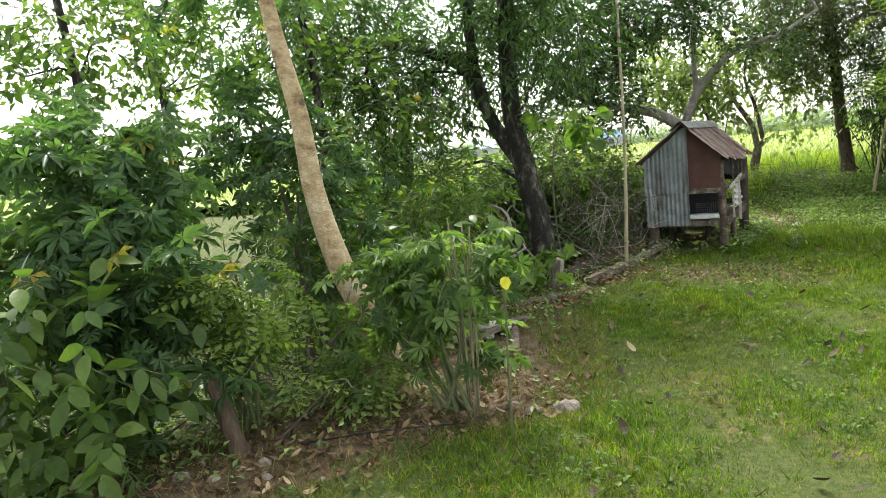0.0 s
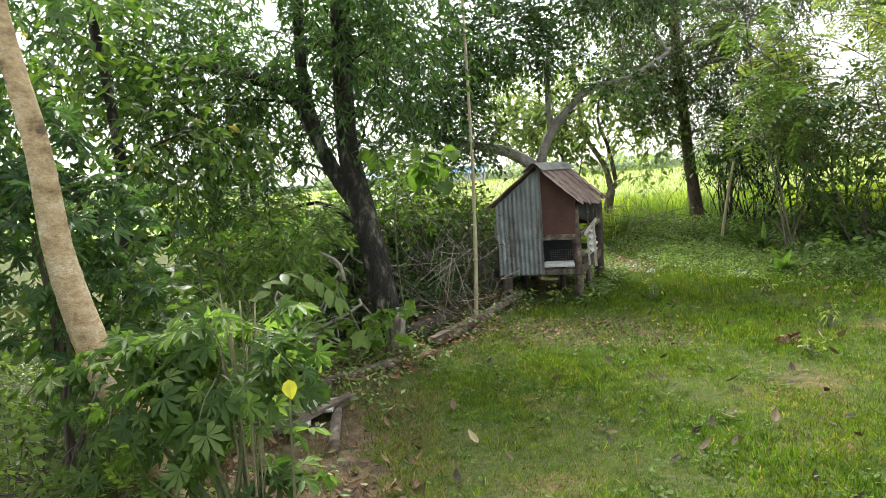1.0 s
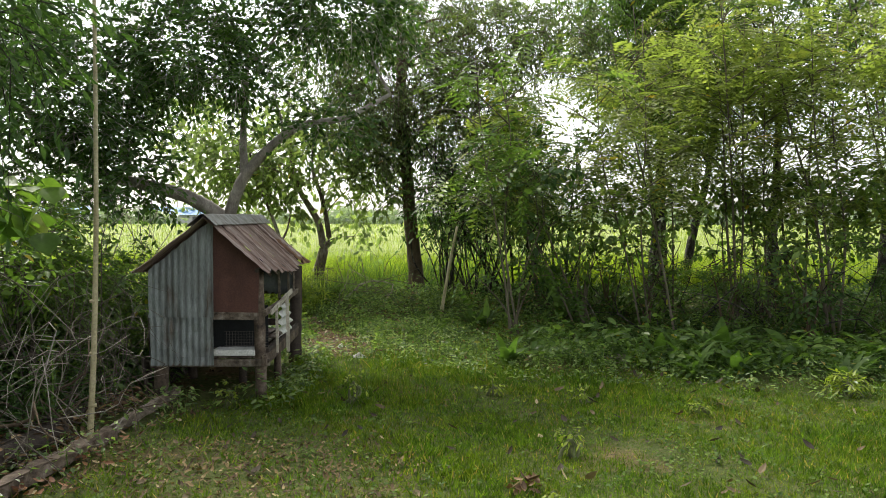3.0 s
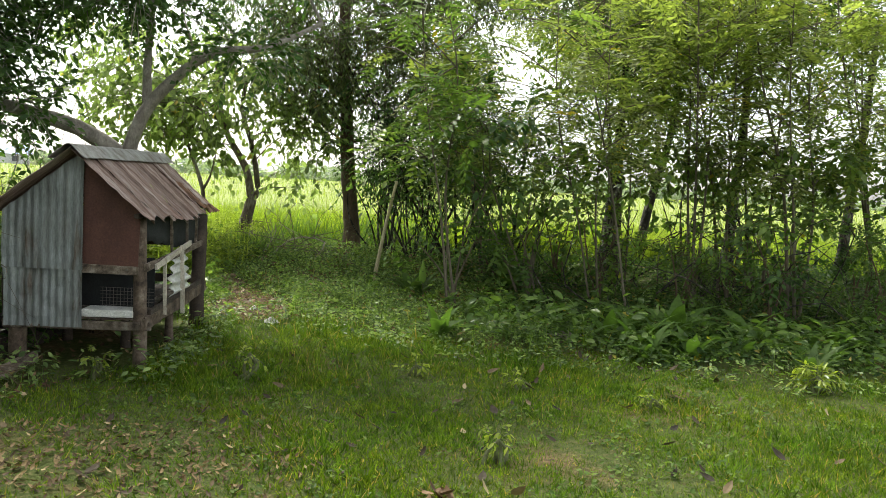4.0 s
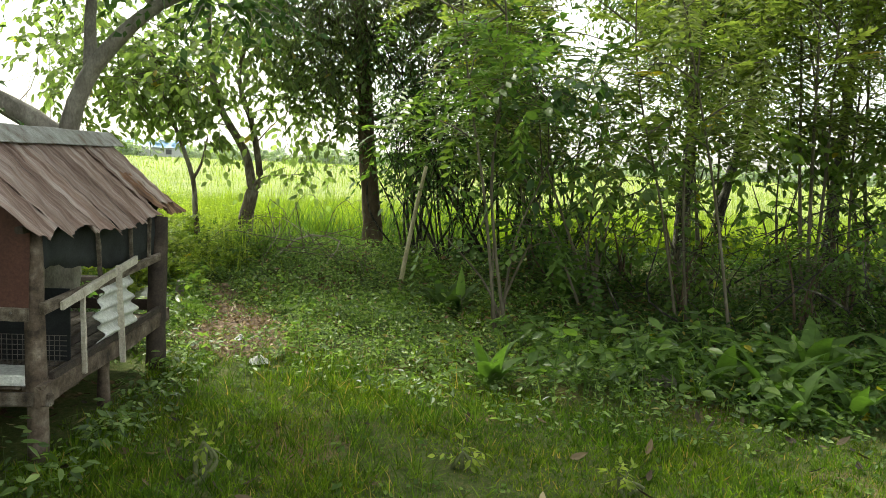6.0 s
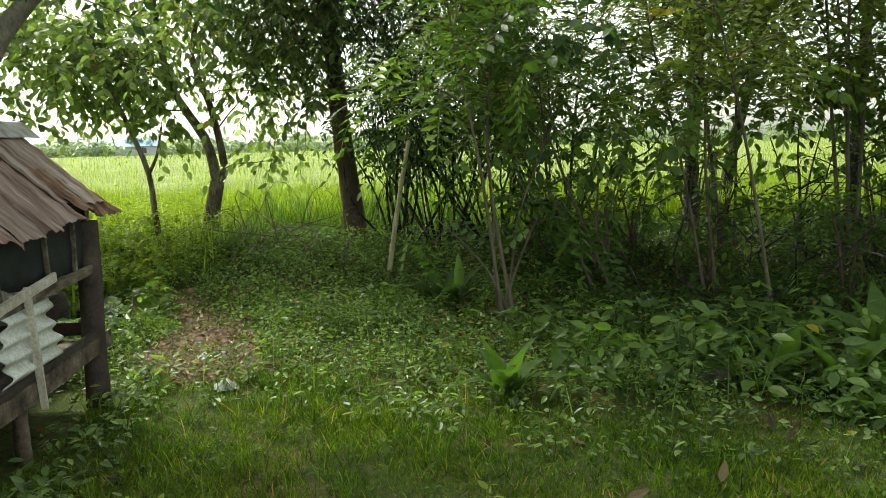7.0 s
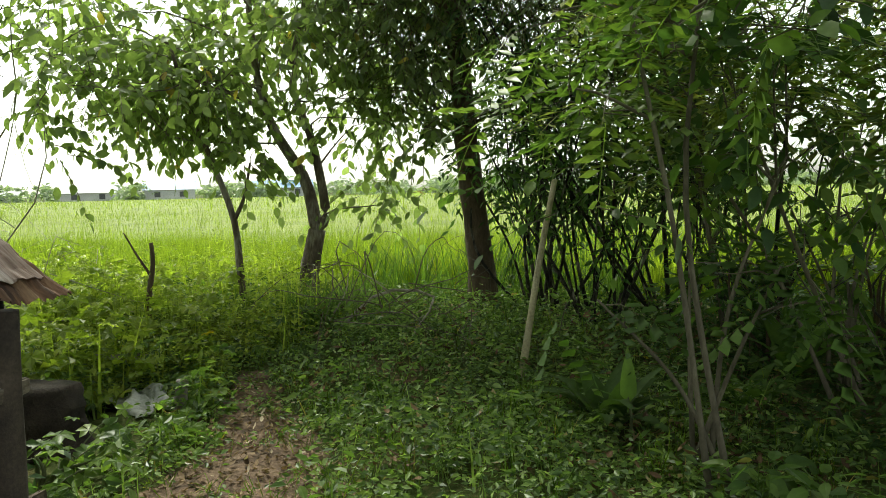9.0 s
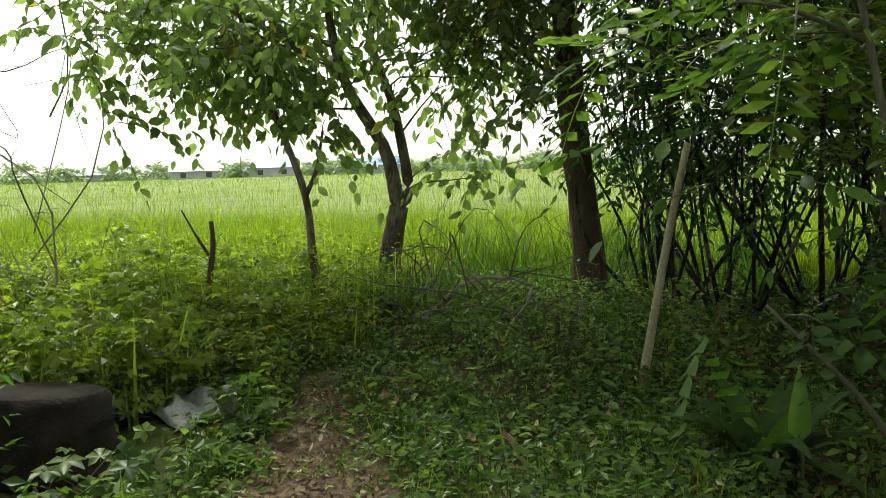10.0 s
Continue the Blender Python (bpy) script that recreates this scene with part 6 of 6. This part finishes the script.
brush("hanging_twigs", "bare thin twigs at the edge of the field", 30, (-3.0, 14.3), (0.6, 0.6, 1.6), 504, TWIG_PALE, 2.2, 0.008, 0.9)
brush("dry_brush", "dry stems among the shrubs", 40, (-1.6, 0.9), (0.9, 1.3, 0.4), 505, TWIG, 1.0, 0.006, 0.9)
brush("dry_brush", "crooked dark stems under the young trees", 60, (6.9, 12.6), (2.0, 1.2, 0.8), 506, BARK_DARK, 2.0, 0.010, 0.6)

root = empty("dead_sapling", (-1.25, 14.45, 0.2), label="bare forked dead sapling among weeds", category="tree")
part("trunk", branch([(0, 0, -0.1), (0.02, 0, 0.4), (0.08, 0, 0.75), (0.07, 0, 0.95)], 0.032, 0.018, 10, 7, 0.1, 1), BARK_BROWN, root, smooth=True)
part("limb", branch([(0.06, 0, 0.62), (-0.07, 0, 0.82), (-0.2, 0, 1.05)], 0.016, 0.006, 8, 6, 0.1, 2), BARK_BROWN, root, smooth=True)


def log(name, a, b, r, mat, seed, label, category="log", rough=0.12, tip=0.85):
    a, b = np.array(a, float), np.array(b, float)
    root = empty(name, tuple((a + b) / 2 * np.array([1, 1, 0])), label=label, category=category)
    o = (a + b) / 2 * np.array([1, 1, 0])
    mid = (a + b) / 2 + np.array([0, 0, r * 0.15])
    part("wood", branch([a - o, mid - o, b - o], r, r * tip, 12, 12, rough, seed), mat, root, smooth=True)
    return root


RED_WOOD = surface("reddish_wood", [(0.3, (0.07, 0.035, 0.02)), (0.55, (0.15, 0.075, 0.042)), (0.8, (0.25, 0.16, 0.10))], 8, 60, 0.9, relief=0.7)
log("fallen_log", (4.25, 9.95, 0.06), (4.8, 9.75, 0.06), 0.07, BARK_GREY, 6, "short grey log at the edge of the undergrowth")
log("fallen_log", (-0.62, 4.3, 0.02), (-0.5, 4.8, 0.03), 0.05, RED_WOOD, 7, "rotten reddish log beside the plank")
log("fallen_log", (-0.27, 2.12, 0.04), (-0.71, 3.11, 0.05), 0.04, WOOD_OLD, 8, "old grey log at the yard's edge")
log("wood_block", (-0.14, 12.72, 0.03), (-0.10, 12.68, 0.26), 0.05, BARK_GREY, 10, "short cut piece of branch on the path's edge")
log("fallen_branch", (-0.75, 14.0, 0.12), (-0.95, 13.0, 0.35), 0.045, BARK_GREY, 11, "grey branch lying slanted in weeds")


def stump(x, y, r, h, lean, mat, seed, label, squash=1.0):
    root = empty("tree_stump", (x, y, float(height(x, y)) - 0.05), label=label, category="stump")
    v, f = branch([(0, 0, 0), (lean[0] * 0.5, lean[1] * 0.5, h * 0.5), (lean[0], lean[1], h)], r, r * 0.82, 10, 18, 0.09, seed, 0.25)
    v[:, 0] *= squash
    part("wood", (v, f), mat, root, smooth=True)
    return root


stump(-0.97, 12.05, 0.36, 0.42, (0, 0.05), EARTH, 3, "wide dark rotting tree stump among vines", 1.35)
stump(-1.9, 12.6, 0.17, 0.85, (0.05, 0), WOOD_DARK, 4, "upright dark broken tree stump among vines")
stump(-1.05, -0.2, 0.06, 0.5, (-0.22, 0.05), BARK_BROWN, 5, "small crooked cut stump in the bare bed")


def rock(x, y, size, seed, label, mat=None, category="stone"):
    bm = bmesh.new()
    bmesh.ops.create_icosphere(bm, subdivisions=2, radius=1)
    g = random.Random(seed)
    for v in bm.verts:
        v.co *= 0.85 + 0.3 * noise.noise(v.co * 1.3 + Vector((seed, 0, 0)))
        v.co = Vector((v.co.x * size[0], v.co.y * size[1], max(v.co.z, -0.4) * size[2]))
    ob = part("rock", bm, mat or STONE)
    ob.location, ob.rotation_euler = (x, y, float(height(x, y)) + size[2] * 0.3), (0, 0, g.uniform(0, 6))
    return tagged(ob, label, category, "stones on the bare bed")


rock(0.53, 1.02, (0.11, 0.08, 0.06), 1, "pale brown rock beside the shrub")
for k, (x, y, s) in enumerate(((0.35, 0.92, 0.06), (-0.85, -0.25, 0.06), (-0.7, -0.4, 0.045), (-0.95, -0.55, 0.05), (-0.6, -0.6, 0.04), (0.2, 0.98, 0.045), (-0.4, -0.3, 0.03), (-1.15, -0.6, 0.07))):
    rock(x, y, (s, s * 0.8, s * 0.6), 10 + k, "small brown stone on bare soil")

# boards and scraps
boards = empty("board_stack", (-0.86, 2.66, 0.06), label="pale weathered boards lying on the ground", category="boards")
bar("board", (-0.3, 0.02, 0.03), (0.25, 0.2, 0.04), 0.3, 0.025, BOARD, boards, wear=0.004, seed=70)
bar("board", (0.08, -0.42, 0.03), (0.3, 0.4, 0.06), 0.09, 0.03, WOOD_OLD, boards, wear=0.004, seed=71)
bar("board", (-0.3, -0.35, 0.0), (0.2, -0.1, 0.01), 0.2, 0.02, BOARD, boards, wear=0.004, seed=72)
old_plank = empty("old_plank", (-0.53, 6.01, 0.0), label="rotten dark brown board lying at the yard's edge", category="plank")
bar("board", (0.08, 0.56, 0.07), (-0.12, -0.84, 0.06), 0.13, 0.09, WOOD_BROWN, old_plank, wear=0.016, seed=63, cuts=16)
timber = empty("old_timber", (-0.97, 6.60, 0.0), label="dark squared rotting timber under the brush", category="timber")
bar("beam", (0.04, 0.50, 0.09), (-0.06, -0.65, 0.07), 0.16, 0.15, WOOD_DARK, timber, wear=0.02, seed=64, cuts=14)
log("fallen_log", (-0.85, 6.6, 0.07), (-1.0, 5.5, 0.06), 0.10, WOOD_DARK, 13, "thick rotten log under the brush", rough=0.3)
log("fallen_log", (-0.72, 4.4, 0.03), (-1.15, 3.5, 0.04), 0.05, WOOD_BROWN, 14, "short broken branch by the planks", rough=0.25)
stump(-1.0, 5.05, 0.10, 0.42, (0.06, -0.03), BARK_MOTTLED, 15, "short split stump with peeling pale bark")
stick2 = empty("ground_stick", (-0.35, 0.25, 0.03), label="thin dark stick lying on bare soil", category="stick")
part("shaft", branch([(-0.45, -0.25, 0), (0, 0.05, 0.02), (0.4, 0.3, 0.01)], 0.007, 0.004, 10, 6, 0.1, 7), BARK_DARK, stick2, smooth=True)


def crumpled(x, y, w, d, h, seed, label, mat, category):
    """A crumpled sheet with two faces."""
    g = random.Random(seed)
    bm = bmesh.new()
    bmesh.ops.create_grid(bm, x_segments=9, y_segments=9, size=0.5)
    for v in bm.verts:
        k = noise.noise(Vector((v.co.x * 4 + seed, v.co.y * 4, 0.3)))
        v.co = Vector((v.co.x * w * (1 + 0.3 * k) + g.uniform(-0.01, 0.01), v.co.y * d * (1 - 0.25 * k), max(0.005, h * (0.5 + 1.2 * k) * (1 - 2.2 * (v.co.x ** 2 + v.co.y ** 2)))))
    ex = bmesh.ops.extrude_face_region(bm, geom=bm.faces[:])
    bmesh.ops.translate(bm, vec=(0, 0, 0.003), verts=[e for e in ex["geom"] if isinstance(e, bmesh.types.BMVert)])
    bmesh.ops.recalc_face_normals(bm, faces=bm.faces)
    ob = part(category, bm, mat, smooth=True)
    ob.location, ob.rotation_euler = (x, y, float(height(x, y)) + 0.01), (0, 0, g.uniform(0, 3))
    return tagged(ob, label, category)


crumpled(1.25, 10.12, 0.18, 0.15, 0.07, 3, "crumpled white plastic bag on trodden ground", OLD_PLASTIC, "plastic_bag")
crumpled(-0.5, 12.85, 0.40, 0.62, 0.17, 4, "crumpled pale plastic sheet half hidden by weeds", OLD_PLASTIC, "plastic_sheet")
crumpled(0.95, 10.9, 0.12, 0.09, 0.05, 5, "small pale scrap of plastic on the path", PLASTIC, "plastic_scrap")

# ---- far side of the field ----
# treeline greens are paled and greyed: distance haze put into the colour
HAZED_LEAF = leaf_mat("leaf_far_hazed", (0.24, 0.28, 0.25), (0.28, 0.33, 0.28), (0.33, 0.38, 0.32))
FAR_WALL = surface("far_wall", [(0.3, (0.6, 0.6, 0.58)), (0.7, (0.75, 0.75, 0.73))], 0.5, 6, 0.8)
FAR_DARK = surface("far_opening", [(0.3, (0.08, 0.08, 0.08)), (0.7, (0.14, 0.14, 0.14))], 0.5, 6, 0.6)
BLUE_ROOF = surface("blue_roof", [(0.3, (0.08, 0.22, 0.48)), (0.7, (0.13, 0.30, 0.58))], 0.4, 5, 0.5)
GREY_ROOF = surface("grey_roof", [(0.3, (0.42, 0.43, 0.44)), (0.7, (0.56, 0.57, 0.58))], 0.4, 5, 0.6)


def far_trees():
    g = np.random.default_rng(900)
    blobs = []
    for a in np.linspace(-75, 60, 150):
        d = 188 + g.uniform(-4, 45)
        t = radians(a + g.normal(0, 0.6))
        h = g.uniform(1.6, 4.2)
        blobs.append(((math.sin(t) * d, 8 + math.cos(t) * d, h * 0.55), (g.uniform(3, 6.5), g.uniform(3, 5), h * 0.5)))
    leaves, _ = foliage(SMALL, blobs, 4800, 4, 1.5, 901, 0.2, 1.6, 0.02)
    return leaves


tagged(part("far_treeline", far_trees(), HAZED_LEAF), "line of trees beyond the rice field, leaf colour paled for haze", "trees", kind="stuff")


def far_house(x, y, w, d, h, turn, roof_mat, label, windows=2):
    root = empty("house", (x, y, 0), label=label, category="house", group="houses beyond the field")
    root.rotation_euler = (0, 0, radians(turn))
    part("wall", box_at((0, 0, h / 2), (w, d, h)), FAR_WALL, root)
    bm = bmesh.new()
    e, top = 0.5, h + d * 0.28
    pts = [(-w / 2 - e, -d / 2 - e, h), (w / 2 + e, -d / 2 - e, h), (w / 2 + e, 0, top), (-w / 2 - e, 0, top), (-w / 2 - e, d / 2 + e, h), (w / 2 + e, d / 2 + e, h)]
    q = [bm.verts.new(p) for p in pts]
    for f in ((0, 1, 2, 3), (3, 2, 5, 4), (0, 3, 4), (1, 5, 2), (0, 4, 5, 1)):
        bm.faces.new([q[i] for i in f])
    part("roof", bm, roof_mat, root)
    for i in range(windows):
        wx = (i + 0.5) / windows * w - w / 2
        win = part("window", box_at((wx, -d / 2 - 0.02, h * 0.55), (1.3, 0.08, 1.2)), FAR_DARK, root)
        part("sill", box_at((wx, -d / 2 - 0.08, h * 0.55 - 0.66), (1.5, 0.16, 0.1)), FAR_WALL, win)
    return root


far_house(-82, 184, 11, 7, 2.3, 25, BLUE_ROOF, "low white house with a blue roof beyond the field")
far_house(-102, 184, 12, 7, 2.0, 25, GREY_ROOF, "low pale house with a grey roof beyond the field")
far_house(-60, 200, 14, 7, 2.2, 20, BLUE_ROOF, "long pale house with a blue roof beyond the field", 2)
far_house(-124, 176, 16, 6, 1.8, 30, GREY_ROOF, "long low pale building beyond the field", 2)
